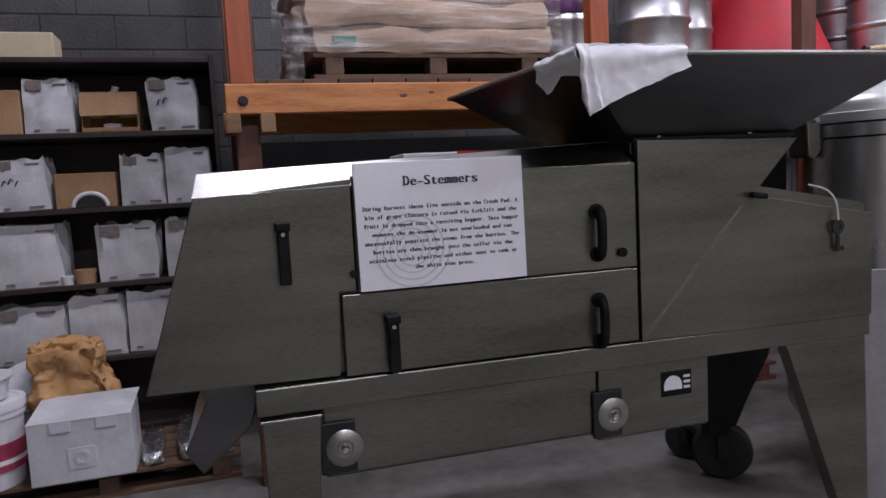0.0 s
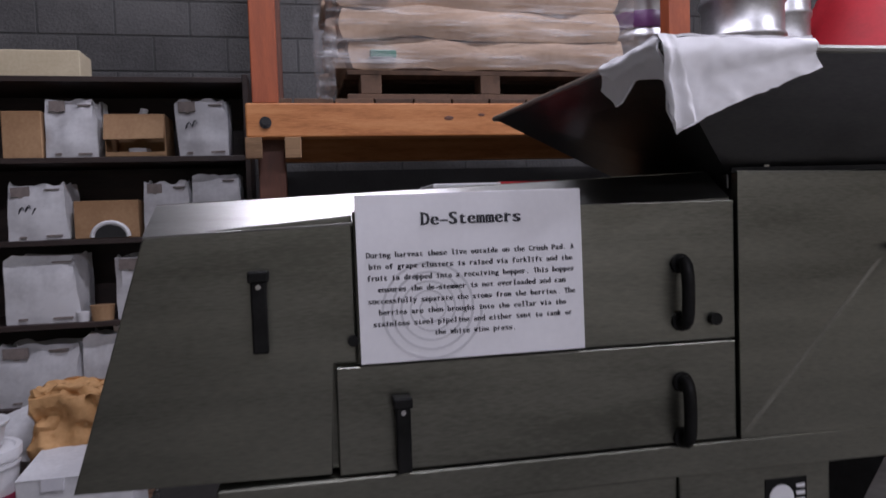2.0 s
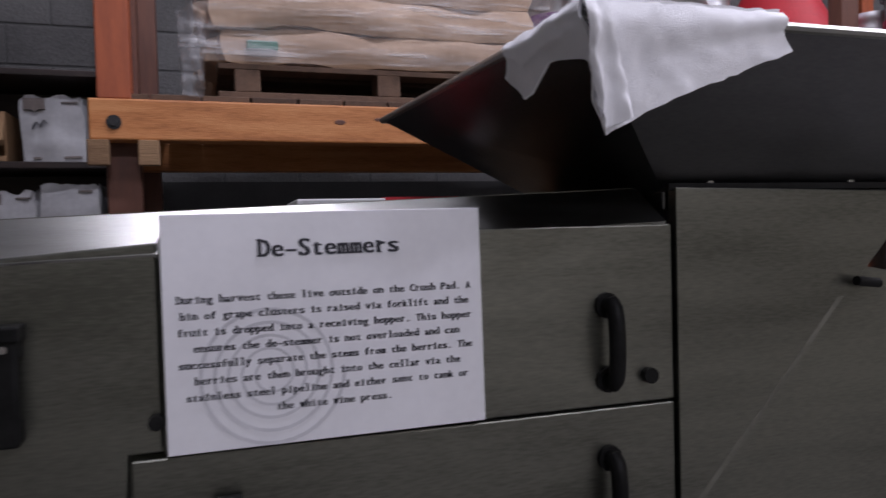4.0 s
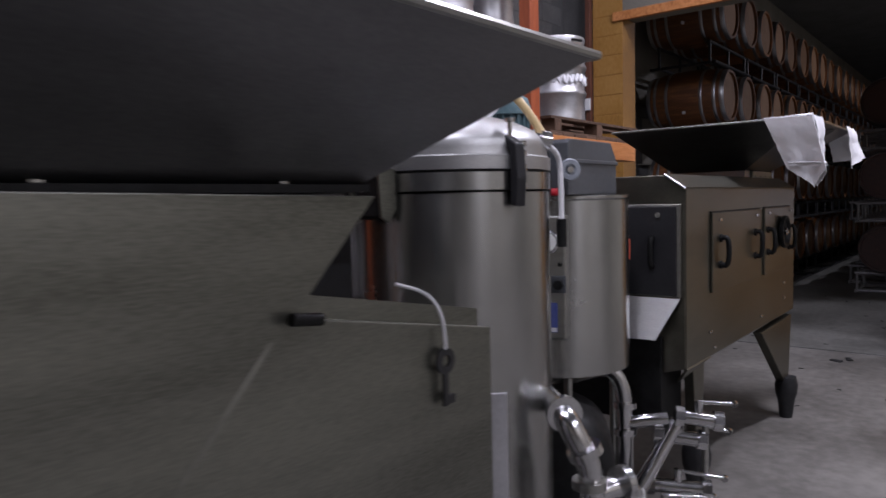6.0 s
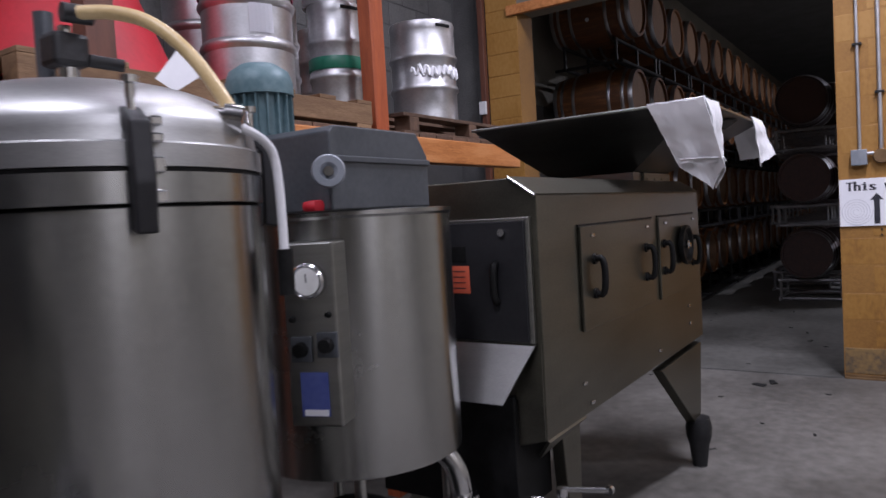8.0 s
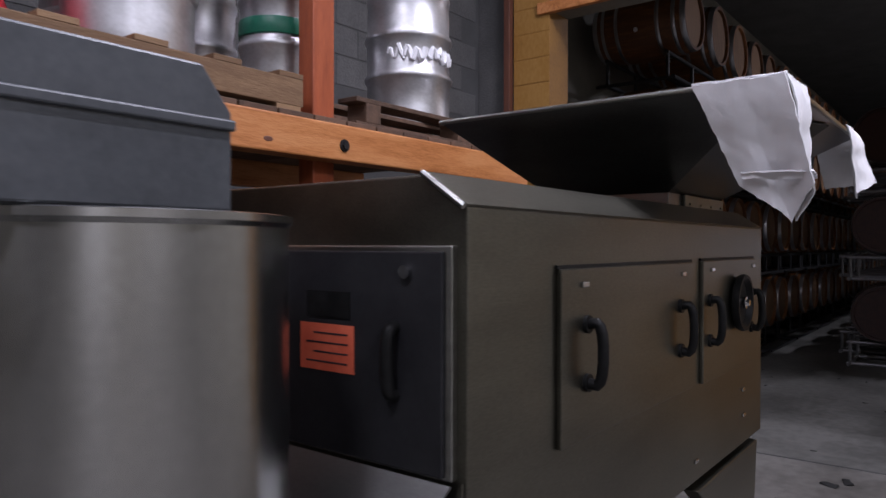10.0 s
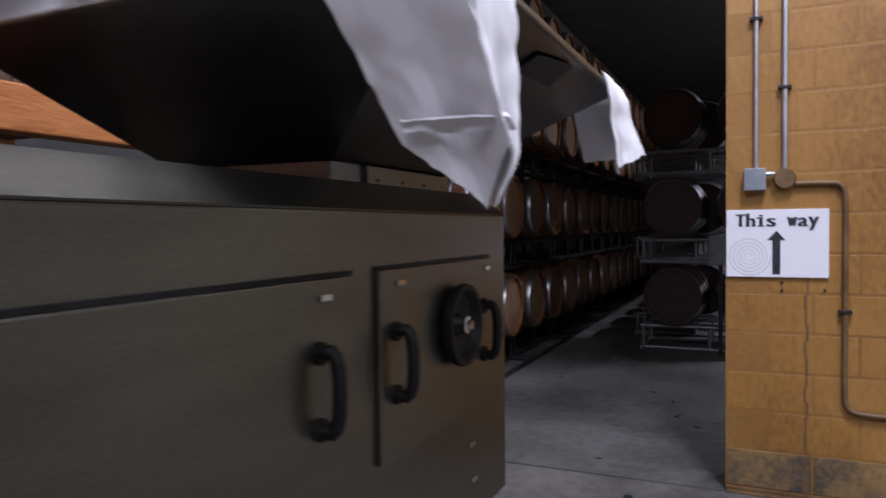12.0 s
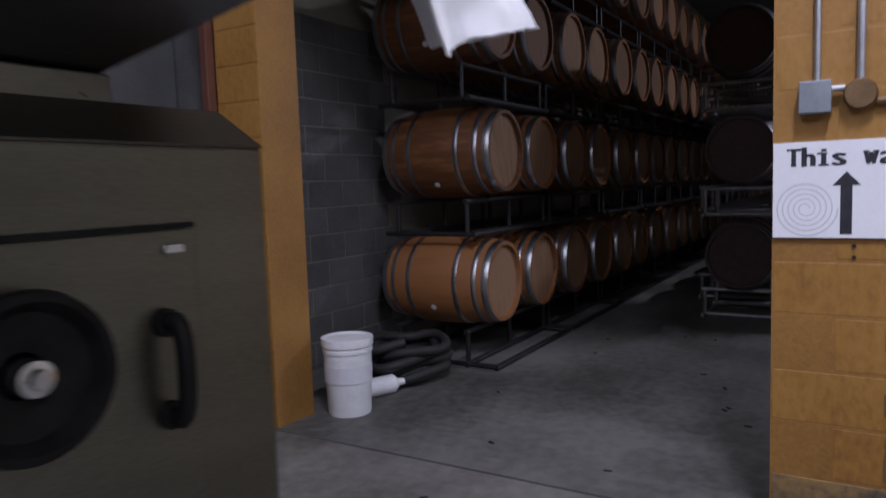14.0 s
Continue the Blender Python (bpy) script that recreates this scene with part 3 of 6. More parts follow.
part("trough_end", prism([(0.026, 0.765), (0.026, 0.556), (0.04, 0.548), (DEP - 0.1, 0.548), (DEP - 0.03, 0.63), (DEP - 0.03, 0.765)], "x", 1.042, 1.405, 0.006), STEEL_H, d1, "drive end of the trough")
part("discharge_chute", prism([(-0.02, 0.842), (0.13, 0.842), (0.095, 0.716), (-0.03, 0.606), (-0.07, 0.666), (-0.012, 0.79)], "y", 0.1, DEP - 0.1, 0.003), HOPPER, d1, "dark discharge chute at the end")
hopper(d1, (0.806, 1.92, -0.258, 0.56), (1.16, 1.66, 0.02, 0.48), 1.585, 1.39, 0.056)
part("hopper_neck", box(1.16, 1.66, 0.02, 0.48, 1.36, 1.394, 0.003), HOPPER, d1)
flat_handle(d1, 0.2, 1.085, 1.222)
flat_handle(d1, 0.452, 0.843, 0.975, -0.004)
bow_handle(d1, 1.034, 1.08, 1.222, -0.004, 0.034, 0.013)
bow_handle(d1, 1.034, 0.838, 0.978, -0.004, 0.034, 0.013)
knob(d1, 1.108, 1.093, 0.013, -0.004)
knob(d1, 0.366, 1.095, 0.01, -0.004)
for (wx, wz) in ((0.318, 0.65), (1.082, 0.628)):
    cover = part("round_cover", lathe([(0, 0.014), (0.018, 0.014), (0.022, 0.018), (0.036, 0.016), (0.048, 0.01), (0.051, 0.0)], 36, pose(wx, 0.027, wz, 90, 0, 0)), STEEL, d1, "round bright bearing cover", True)
    part("cover_hub", lathe([(0, 0.026), (0.007, 0.026), (0.01, 0.022), (0.011, 0.012)], 20, pose(wx, 0.027, wz, 90, 0, 0)), CHROME, cover, "", True)
    part("cover_backing", box(wx - 0.062, wx + 0.03, 0.018, 0.027, wz - 0.065, wz + 0.07, 0.004), DARKP, d1)
plate = part("rating_plate", box(1.243, 1.345, 0.024, 0.0305, 0.653, 0.727, 0.001), BLACK, d1, "black and silver maker's plate")
part("plate_print", prism([(1.252, 0.672)] + [(1.282 + 0.03 * math.cos(a), 0.684 + 0.03 * math.sin(a)) for a in np.linspace(math.pi, 0, 9)] + [(1.312, 0.672)], "y", 0.0225, 0.0255), SIGNW, plate)
for k in range(3):
    part("plate_print", box(1.318, 1.339, 0.0225, 0.0255, 0.672 + k * 0.016, 0.68 + k * 0.016), SIGNW, plate)


def taper_leg(parent, poly, y0, y1, material=None):
    return part("leg", prism(poly, "y", y0, y1, 0.004), material or STEEL_H, parent, "tapered sheet steel leg")


taper_leg(d1, [(0.118, 0.75), (0.262, 0.748), (0.222, 0.12), (0.13, 0.12)], -0.002, 0.045)
part("leg_cap", box(0.115, 0.265, -0.006, 0.05, 0.746, 0.754, 0.002), STEEL, d1, "bright folded leg top")
taper_leg(d1, [(0.122, 0.765), (0.254, 0.765), (0.21, 0.12), (0.13, 0.12)], DEP - 0.045, DEP)
taper_leg(d1, [(1.66, 0.765), (1.96, 0.765), (1.98, 0.12), (1.9, 0.12)], -0.002, 0.045)
part("rear_leg", prism([(1.88, 0.77), (2.3, 0.77), (2.2, 0.51), (2.1, 0.35), (2.02, 0.2), (1.9, 0.2)], "y", 0.70, 0.75, 0.004), BLACK, d1, "black tapered rear leg")
part("rear_strut", box(1.8, 2.28, 0.6, 0.75, 0.765, 0.79, 0.004), RACKM, d1)


def castor(parent, x, y, r=0.075, w=0.04, turn=20):
    fork = box(-w * 0.7, w * 0.7, -0.03, 0.03, r * 1.55, r * 1.7, 0.003, None, pose(x, y, 0, 0, 0, turn))
    fork = box(-w * 0.75, -w * 0.6, -0.02, 0.02, r * 0.8, r * 1.6, 0.002, fork, pose(x, y, 0, 0, 0, turn))
    fork = box(w * 0.6, w * 0.75, -0.02, 0.02, r * 0.8, r * 1.6, 0.002, fork, pose(x, y, 0, 0, 0, turn))
    c = part("castor", fork, RACKM, parent, "dark castor")
    part("tyre", lathe([(0, -w / 2), (r * 0.9, -w / 2), (r, -w / 3), (r, w / 3), (r * 0.9, w / 2), (0, w / 2)], 28, pose(x, y, r, 0, 90, turn)), RUBBER_AND_SHADE, c, "black rubber tyre", True)


for (cx, cy) in ((0.17, 0.02), (0.17, DEP - 0.02), (1.94, 0.02)):
    castor(d1, cx, cy)
castor(d1, 1.995, 0.74, 0.12, 0.06, 55)
castor(d1, 1.985, 0.98, 0.09, 0.06, 40)
part("castor_arm", box(1.95, 2.03, 0.74, 1.0, 0.155, 0.18, 0.003), RACKM, d1)

# cord with a key hung on the sill
key = thing("hanging_key", M1 @ pose(1.81, -0.024, 1.135), "old key on a frayed cord hung over the steel sill", "key")
part("cord", tube([(-0.04, 0.05, 0.11), (0.0, 0.02, 0.095), (0.012, -0.004, 0.06), (0.02, -0.002, 0.0)], 0.0032, 8), PAPER, key, "pale frayed cord", True)
kb = lathe([(0.010, -0.003), (0.022, -0.003), (0.022, 0.003), (0.010, 0.003), (0.010, -0.003)], 20, pose(0.02, 0, -0.02, 90, 0, 0))
kb = box(0.014, 0.026, -0.003, 0.003, -0.095, -0.035, 0.001, kb)
kb = box(0.026, 0.042, -0.003, 0.003, -0.093, -0.078, 0.001, kb)
part("key_blade", kb, RACKM, key, "dark iron key")

# the sign on its front
sign = thing("information_sign", M1 @ pose(0.379, -0.014, 1.05) @ pose(0, 0, 0, -0.8, -0.3, 0), "white printed De-Stemmers information sign leaning on the machine front", "sign")
SW, SH = 0.442, 0.316
part("board", box(0, SW, -0.004, 0.004, 0, SH, 0.001), SIGNW, sign)
spiral(0.135, 0.098, 0.1, 5, -0.0046, 0.0026, sign)
FLAT = pose(0, 0, 0, 90, 0, 0)
typed("De-Stemmers", 0.0179, 0.0235, pose(SW / 2, -0.0052, SH - 0.06) @ FLAT, sign, INK, "title_lettering", 0.13)
BODY = ["During harvest these live outside on the Crush Pad. A", "bin of grape clusters is raised via forklift and the", "fruit is dropped into a receiving hopper. This hopper", "ensures the de-stemmer is not overloaded and can", "successfully separate the stems from the berries. The", "berries are then brought into the cellar via the", "stainless steel pipeline and either sent to tank or", "the white wine press."]
for i, line in enumerate(BODY):
    typed(line, 0.00769, 0.0102, pose(SW / 2, -0.0052, SH - 0.118 - i * 0.0215) @ FLAT, sign, INK, "text_word", 0.13)

towel1 = thing("hand_towel", M1, "white terry hand towel draped over the hopper corner", "towel", "towels")
bm = sheet_cloth([(0.862, -0.263, 1.6), (1.14, -0.263, 1.6)], [(0.868, -0.268, 1.48), (0.888, -0.27, 1.442), (0.93, -0.27, 1.465), (1.0, -0.268, 1.495), (1.08, -0.266, 1.523), (1.155, -0.264, 1.552)], (0, -1, 0), fold=0.006, seed=1.0, cols=40)
bm = join(bm, sheet_cloth([(0.862, -0.265, 1.6), (0.85, -0.075, 1.597)], [(0.874, -0.272, 1.52), (0.868, -0.235, 1.538), (0.862, -0.19, 1.545), (0.856, -0.15, 1.522), (0.85, -0.11, 1.512), (0.846, -0.07, 1.548)], (-1, 0, 0), fold=0.007, seed=2.0, cols=26))
bm = join(bm, sheet_cloth([(0.862, -0.262, 1.602), (1.14, -0.262, 1.602)], [(0.865, -0.03, 1.57), (1.11, -0.08, 1.555)], (0, 0, 1), fold=0.006, seed=3.0))
part("cloth", bm, CLOTH, towel1, "", True)
part("gathered_border", sheet_cloth([(0.854, -0.272, 1.602), (0.882, -0.272, 1.602)], [(0.866, -0.281, 1.472), (0.882, -0.283, 1.447), (0.91, -0.281, 1.462)], (0, -1, 0), fold=0.012, seed=11.0, rows=26, cols=14), CLOTH, towel1, "gathered woven border", True)


# ---- second de-stemmer ----
d2 = thing("destemmer", pose(4.295, 2.583, -0.018), "stainless steel grape de-stemmer with riveted doors beside the opening", "machine", "de-stemmers")
L2, DP = 1.911, 0.74
part("body", prism([(0.0, 0.668), (0.0, 1.424), (0.088, 1.482), (DP - 0.09, 1.482), (DP, 1.42), (DP, 0.70), (0.5, 0.60), (0.24, 0.60)], "x", 0.004, L2, 0.004), STEEL_B, d2)
part("end_frame", prism([(0.02, 0.97), (0.02, 1.36), (DP - 0.02, 1.36), (DP - 0.02, 0.97)], "x", -0.012, 0.006, 0.003), STEEL, d2, "bright edged end frame")
part("end_door", prism([(0.035, 0.975), (0.035, 1.35), (DP - 0.04, 1.35), (DP - 0.04, 0.975)], "x", -0.02, -0.008, 0.003), DARKP, d2, "dark end door")
part("chute_plate", slab([(-0.015, 0.02, 0.965), (-0.015, DP - 0.05, 0.965), (-0.11, DP - 0.1, 0.80), (-0.11, 0.09, 0.80)], 0.005), LIDM, d2, "bright sloped chute plate")
part("chute_cheek", slab([(-0.006, 0.004, 0.97), (-0.006, 0.10, 0.80), (-0.006, 0.004, 0.668)], 0.006), STEEL_B, d2)
# Closed black block: the dark inside of the opening is put into its colour.
part("chute_shade_block", box(-0.02, 0.22, 0.1, DP - 0.1, 0.42, 0.80, 0.004), BLACK, d2, "solid black block standing in for the shaded opening under the chute")
part("edge_strip", tube([(-0.006, 0.0, 1.424), (-0.006, 0.088, 1.484)], 0.006, 8, rounded=0), STEEL, d2)
part("door", box(0.305, 1.094, -0.012, 0.0, 0.955, 1.313, 0.003), STEEL_B, d2)
part("door", box(1.185, 1.77, -0.012, 0.0, 0.95, 1.315, 0.003), STEEL_B, d2)
part("drip_slot", box(0.30, 1.1, -0.006, 0.004, 1.314, 1.321), BLACK, d2)
part("drip_slot", box(1.18, 1.775, -0.006, 0.004, 1.316, 1.323), BLACK, d2)
for hx in (0.415, 0.985, 1.243, 1.712):
    bow_handle(d2, hx, 1.062, 1.208, -0.012, 0.038, 0.012)
for (fx, fz) in ((0.40, 1.28), (1.0, 1.283), (1.26, 1.288), (1.73, 1.29), (0.3, 0.78), (0.36, 0.7), (1.15, 0.73), (1.65, 0.86), (1.66, 0.77)):
    part("quarter_turn_stud", box(fx - 0.015, fx + 0.015, -0.02 if fz > 0.9 else -0.008, 0, fz - 0.006, fz + 0.006, 0.002), CHROME, d2)
wheel = part("handwheel", lathe([(0.0, 0.0), (0.03, 0.0), (0.045, 0.008), (0.07, 0.012), (0.082, 0.03), (0.092, 0.03), (0.095, 0.018), (0.09, 0.006), (0.05, -0.006), (0.02, -0.01)], 36, pose(1.528, -0.016, 1.172, 90, 0, 0)), BLACK, d2, "black round handwheel", True)
part("hub", lathe([(0, 0.04), (0.01, 0.04), (0.012, 0.032), (0.02, 0.03), (0.022, 0.0), (0.026, 0)], 24, pose(1.528, -0.016, 1.172, 90, 0, 0)), CHROME, wheel, "bright hub nut", True)
part("end_handle", tube([(-0.014, 0.137, 1.10), (-0.042, 0.137, 1.105), (-0.042, 0.137, 1.215), (-0.014, 0.137, 1.22)], 0.012, 10), BLACK, d2, "", True)
lab = part("warning_label", box(-0.0225, -0.0195, 0.235, 0.378, 1.125, 1.213), ORLABEL, d2, "orange red warning label")
for k in range(4):
    part("printed_bar", box(-0.0235, -0.0215, 0.25, 0.36 - 0.02 * (k % 2), 1.14 + k * 0.018, 1.143 + k * 0.018), INK, lab)
part("label_frame", box(-0.0225, -0.0195, 0.245, 0.36, 1.225, 1.275), BLACK, d2)
part("end_stud", rod((-0.03, 0.11, 1.315), (-0.018, 0.11, 1.315), 0.012, 12), CHROME, d2, "", True)
part("belly", prism([(0.02, 0.67), (0.12, 0.58), (0.3, 0.545), (DP - 0.2, 0.56), (DP, 0.70)], "x", 0.35, L2 - 0.12, 0.006), STEEL_B, d2, "rounded trough belly")
part("sloped_cheek", slab([(0.004, 0.002, 0.67), (0.30, 0.002, 0.67), (0.05, 0.06, 0.60)], 0.01), STEEL_B, d2)
taper_leg(d2, [(0.17, 0.66), (0.32, 0.66), (0.30, 0.12), (0.24, 0.12)], 0.03, 0.075, STEEL_B)
taper_leg(d2, [(1.18, 0.63), (1.86, 0.64), (1.80, 0.24), (1.71, 0.24)], 0.0, 0.05, STEEL_B)
taper_leg(d2, [(0.17, 0.66), (0.32, 0.66), (0.30, 0.12), (0.24, 0.12)], DP - 0.08, DP - 0.03)
taper_leg(d2, [(1.18, 0.66), (1.86, 0.66), (1.80, 0.24), (1.71, 0.24)], DP - 0.05, DP)
for (cx, cy) in ((0.27, 0.05), (1.745, 0.0), (0.27, DP - 0.05), (1.745, DP - 0.02)):
    part("foot", lathe([(0, 0.018), (0.036, 0.018), (0.04, 0.05), (0.05, 0.13), (0.062, 0.17), (0.066, 0.22), (0.055, 0.27), (0, 0.27)], 24, pose(cx, cy, 0)), RACKM, d2, "dark tapered foot", True)
part("top_cover", slab([(0.0, -0.003, 1.428), (L2, -0.003, 1.428), (L2, 0.088, 1.487), (0.0, 0.088, 1.487)], 0.004), STEEL_B, d2, "bright sloped cover strip")
part("flange", box(1.32, 1.73, 0.088, 0.56, 1.478, 1.524, 0.003), STEEL_B, d2, "folded flange under the hopper")
for k in range(4):
    part("flange_rivet", rod((1.36 + 0.11 * k, 0.09, 1.495), (1.36 + 0.11 * k, 0.083, 1.495), 0.0035, 8), STEEL_B, d2)
hopper(d2, (0.87, 2.03, -0.29, 0.73), (1.2, 1.72, 0.1, 0.5), 1.757, 1.524)
part("hopper_neck", box(1.2, 1.72, 0.1, 0.5, 1.478, 1.526, 0.003), HOPPER, d2)
part("plate_cutout", slab([(1.384, -0.207, 1.702), (1.395, -0.254, 1.730), (1.573, -0.277, 1.743), (1.597, -0.216, 1.708)], 0.004), RUBBER_AND_SHADE, d2, "dark cut-out in the hopper plate")

towel2 = thing("hand_towel", pose(4.295, 2.583, -0.018), "white terry towel hanging from the near hopper corner", "towel", "towels")
bm = sheet_cloth([(0.866, -0.08, 1.765), (0.862, -0.30, 1.765)], [(0.985, -0.165, 1.52), (1.02, -0.24, 1.46), (1.05, -0.275, 1.42), (1.0, -0.31, 1.47), (0.955, -0.345, 1.51)], (-0.9, -0.3, 0.0), fold=0.014, seed=4.0, rows=22)
bm = join(bm, sheet_cloth([(0.862, -0.30, 1.765), (1.06, -0.305, 1.765)], [(0.955, -0.345, 1.505), (1.045, -0.297, 1.425), (1.085, -0.312, 1.53)], (0, -1, 0), fold=0.012, seed=5.0, cols=16))
bm = join(bm, sheet_cloth([(0.862, -0.08, 1.767), (0.866, -0.30, 1.767)], [(1.06, -0.10, 1.71), (1.0, -0.28, 1.76)], (0, 0, 1), fold=0.01, seed=6.0, cols=14))
part("cloth", bm, CLOTH, towel2, "", True)
part("hem", sheet_cloth([(0.968, -0.172, 1.55), (0.942, -0.345, 1.545)], [(0.978, -0.172, 1.532), (0.952, -0.352, 1.522)], (-0.9, -0.4, 0), fold=0.012, seed=12.0, rows=5, cols=24, thick=0.002), CLOTH, towel2, "thick stitched hem", True)
towel3 = thing("hand_towel", pose(4.295, 2.583, -0.018), "white cloth hanging from the far hopper corner", "towel", "towels")
bm = sheet_cloth([(1.80, -0.295, 1.775), (2.04, -0.295, 1.775)], [(1.955, -0.30, 1.53), (2.0, -0.31, 1.56), (2.165, -0.345, 1.60)], (0, -1, 0), fold=0.012, seed=7.0)
bm = join(bm, sheet_cloth([(2.04, -0.295, 1.775), (2.04, -0.15, 1.775)], [(2.165, -0.345, 1.60), (2.12, -0.18, 1.58)], (1, 0, 0), fold=0.012, seed=8.0, cols=14))
part("cloth", bm, CLOTH, towel3, "", True)


# ---- filter tank with domed lid ----
tank1 = thing("filter_tank", pose(3.078, 2.870, -0.028), "upright brushed steel filter tank with a domed clamped lid", "tank")
R1 = 0.300
part("shell", lathe([(0, 0.28), (R1 - 0.02, 0.28), (R1, 0.32), (R1, 1.425), (R1 - 0.008, 1.43), (R1 - 0.01, 1.43)], 64), TANK, tank1, "", True)
part("lower_ring", lathe([(R1 - 0.02, 1.43), (R1 + 0.004, 1.432), (R1 + 0.004, 1.479), (R1 - 0.02, 1.481)], 64), TANK, tank1, "", True)
dome = [(R1 - 0.02, 1.485), (R1 + 0.004, 1.487), (R1 + 0.004, 1.522), (R1 - 0.003, 1.526), (R1 - 0.006, 1.545)]
dome += [(R1 * math.cos(a) * 0.985, 1.548 + 0.11 * math.sin(a)) for a in np.linspace(0.12, math.pi / 2, 14)]
part("domed_lid", lathe([(r if r > 0.002 else 0, z) for r, z in dome], 64), LIDM, tank1, "satin domed lid", True)
part("gasket", lathe([(R1 - 0.02, 1.4795), (R1, 1.4795), (R1, 1.4865), (R1 - 0.02, 1.4865)], 64), BLACK, tank1)
for ang in (-107, 110, 38, -34):
    m = pose(0, 0, 0, 0, 0, ang)
    c = prism([(R1 + 0.005, 1.39), (R1 + 0.03, 1.385), (R1 + 0.038, 1.46), (R1 + 0.03, 1.55), (R1 - 0.03, 1.585), (R1 - 0.035, 1.572), (R1 + 0.008, 1.53)], "y", -0.016, 0.016, 0.004)
    bmesh.ops.transform(c, matrix=m, verts=c.verts)
    clamp = part("clamp", c, DARKP, tank1, "dark swing clamp")
    p = m @ Vector((R1 - 0.01, 0, 1.565))
    part("clamp_screw", rod(p, p + Vector((0, 0, 0.05)), 0.007, 10, rod(p + Vector((0, 0, 0.045)), p + Vector((0, 0, 0.056)), 0.014, 12)), CHROME, clamp, "", True)
latch = pose(0, 0, 0, 0, 0, -102)
for lz0, lz1 in ((1.545, 1.56), (1.52, 1.535), (1.475, 1.5), (1.43, 1.45)):
    part("latch_block", box(R1 - 0.004, R1 + 0.018, -0.009, 0.009, lz0, lz1, 0.003, None, latch), CHROME, tank1, "small chrome latch block")
turn = pose(0, 0, 0, 0, 0, 179)
for sy in (-0.06, 0.048):
    c = prism([(R1 - 0.02, 1.4), (R1 + 0.022, 1.35), (R1 + 0.05, 1.365), (R1 + 0.06, 1.53), (R1 + 0.042, 1.575), (R1 - 0.03, 1.585), (R1 - 0.06, 1.56)], "y", sy, sy + 0.012, 0.003)
    bmesh.ops.transform(c, matrix=turn, verts=c.verts)
    part("hinge_plate", c, STEEL_H, tank1, "grey lid hinge plate")
part("hinge_block", box(R1 - 0.01, R1 + 0.045, -0.046, 0.046, 1.36, 1.55, 0.01, None, turn), BLACK, tank1, "dark lid hinge block")
part("hinge_pin", rod(turn @ Vector((R1 + 0.032, -0.085, 1.5)), turn @ Vector((R1 + 0.032, 0.085, 1.5)), 0.01, 14), CHROME, tank1, "", True)
for ang in (-150, -30, 90):
    a = radians(ang)
    part("leg", rod((0.24 * math.cos(a), 0.24 * math.sin(a), 0.028), (0.24 * math.cos(a), 0.24 * math.sin(a), 0.3), 0.022, 14), STEEL, tank1, "", True)
tower = part("valve_tower", rod((-0.01, 0.02, 1.66), (-0.01, 0.02, 1.72), 0.02, 16, rod((-0.01, 0.02, 1.72), (-0.01, 0.02, 1.765), 0.012, 14)), CHROME, tank1, "upright valve with a dark grip", True)
part("valve_body", box(-0.045, 0.02, -0.01, 0.05, 1.69, 1.75, 0.01), RACKM, tower)
part("valve_grip", rod((0.02, 0.0, 1.705), (0.075, -0.02, 1.70), 0.012, 12), RACKM, tower, "dark grip", True)
part("sight_tube", rod((-0.015, 0.08, 1.68), (-0.015, 0.08, 1.80), 0.017, 16), GREYP, tank1, "grey green sight tube", True)
part("inlet_spout", rod((0.05, -0.21, 1.588), (0.115, -0.275, 1.573), 0.018, 16, rod((0.1, -0.26, 1.576), (0.122, -0.282, 1.571), 0.026, 16)), CHROME, tank1, "", True)
lev = part("lever", tube([(0.12, -0.265, 1.565), (0.185, -0.265, 1.543), (0.21, -0.265, 1.503), (0.212, -0.265, 1.323)], 0.0085, 10), WHITEP, tank1, "bent pale lever arm", True)
part("lever_grip", rod((0.212, -0.265, 1.343), (0.212, -0.265, 1.258), 0.015, 14), BLACK, lev, "black grip", True)
part("hose", tube([(-0.008, -0.02, 1.781), (0.03, -0.07, 1.781), (0.06, -0.14, 1.755), (0.09, -0.205, 1.688), (0.112, -0.255, 1.603), (0.113, -0.262, 1.585)], 0.0125, 12), HOSE, tank1, "tan braided hose", True)
part("hose_end", rod((-0.03, -0.01, 1.781), (0.02, -0.02, 1.781), 0.017, 14), RACKM, tank1, "", True)
part("paper_tag", slab([(0.132, -0.03, 1.683), (0.171, -0.035, 1.661), (0.247, -0.04, 1.709), (0.199, -0.03, 1.762)], 0.001), SIGNW, tank1, "white paper tag")

# ---- dosing tank with control panel ----
tank2 = thing("dosing_tank", pose(3.865, 2.96, -0.018), "open brushed steel dosing tank with a control panel", "tank")
R2 = 0.29
part("shell", lathe([(0, 0.76), (0.12, 0.68), (0.125, 0.68), (R2, 0.745), (R2, 1.385), (R2 + 0.006, 1.392), (R2 + 0.006, 1.402), (R2 - 0.004, 1.404), (R2 - 0.006, 1.39), (R2 - 0.006, 0.85), (0, 0.83)], 64), TANK, tank2, "", True)
m = pose(0, 0, 0, 0, 0, 20)
pan = part("control_panel", box(-R2 - 0.06, -R2 + 0.06, -0.1, 0.03, 0.9, 1.335, 0.006, None, m), STEEL, tank2, "steel control box with gauge and switches")


def on_panel(y, z):
    return m @ pose(-R2 - 0.061, y, z, 0, -90, 0)


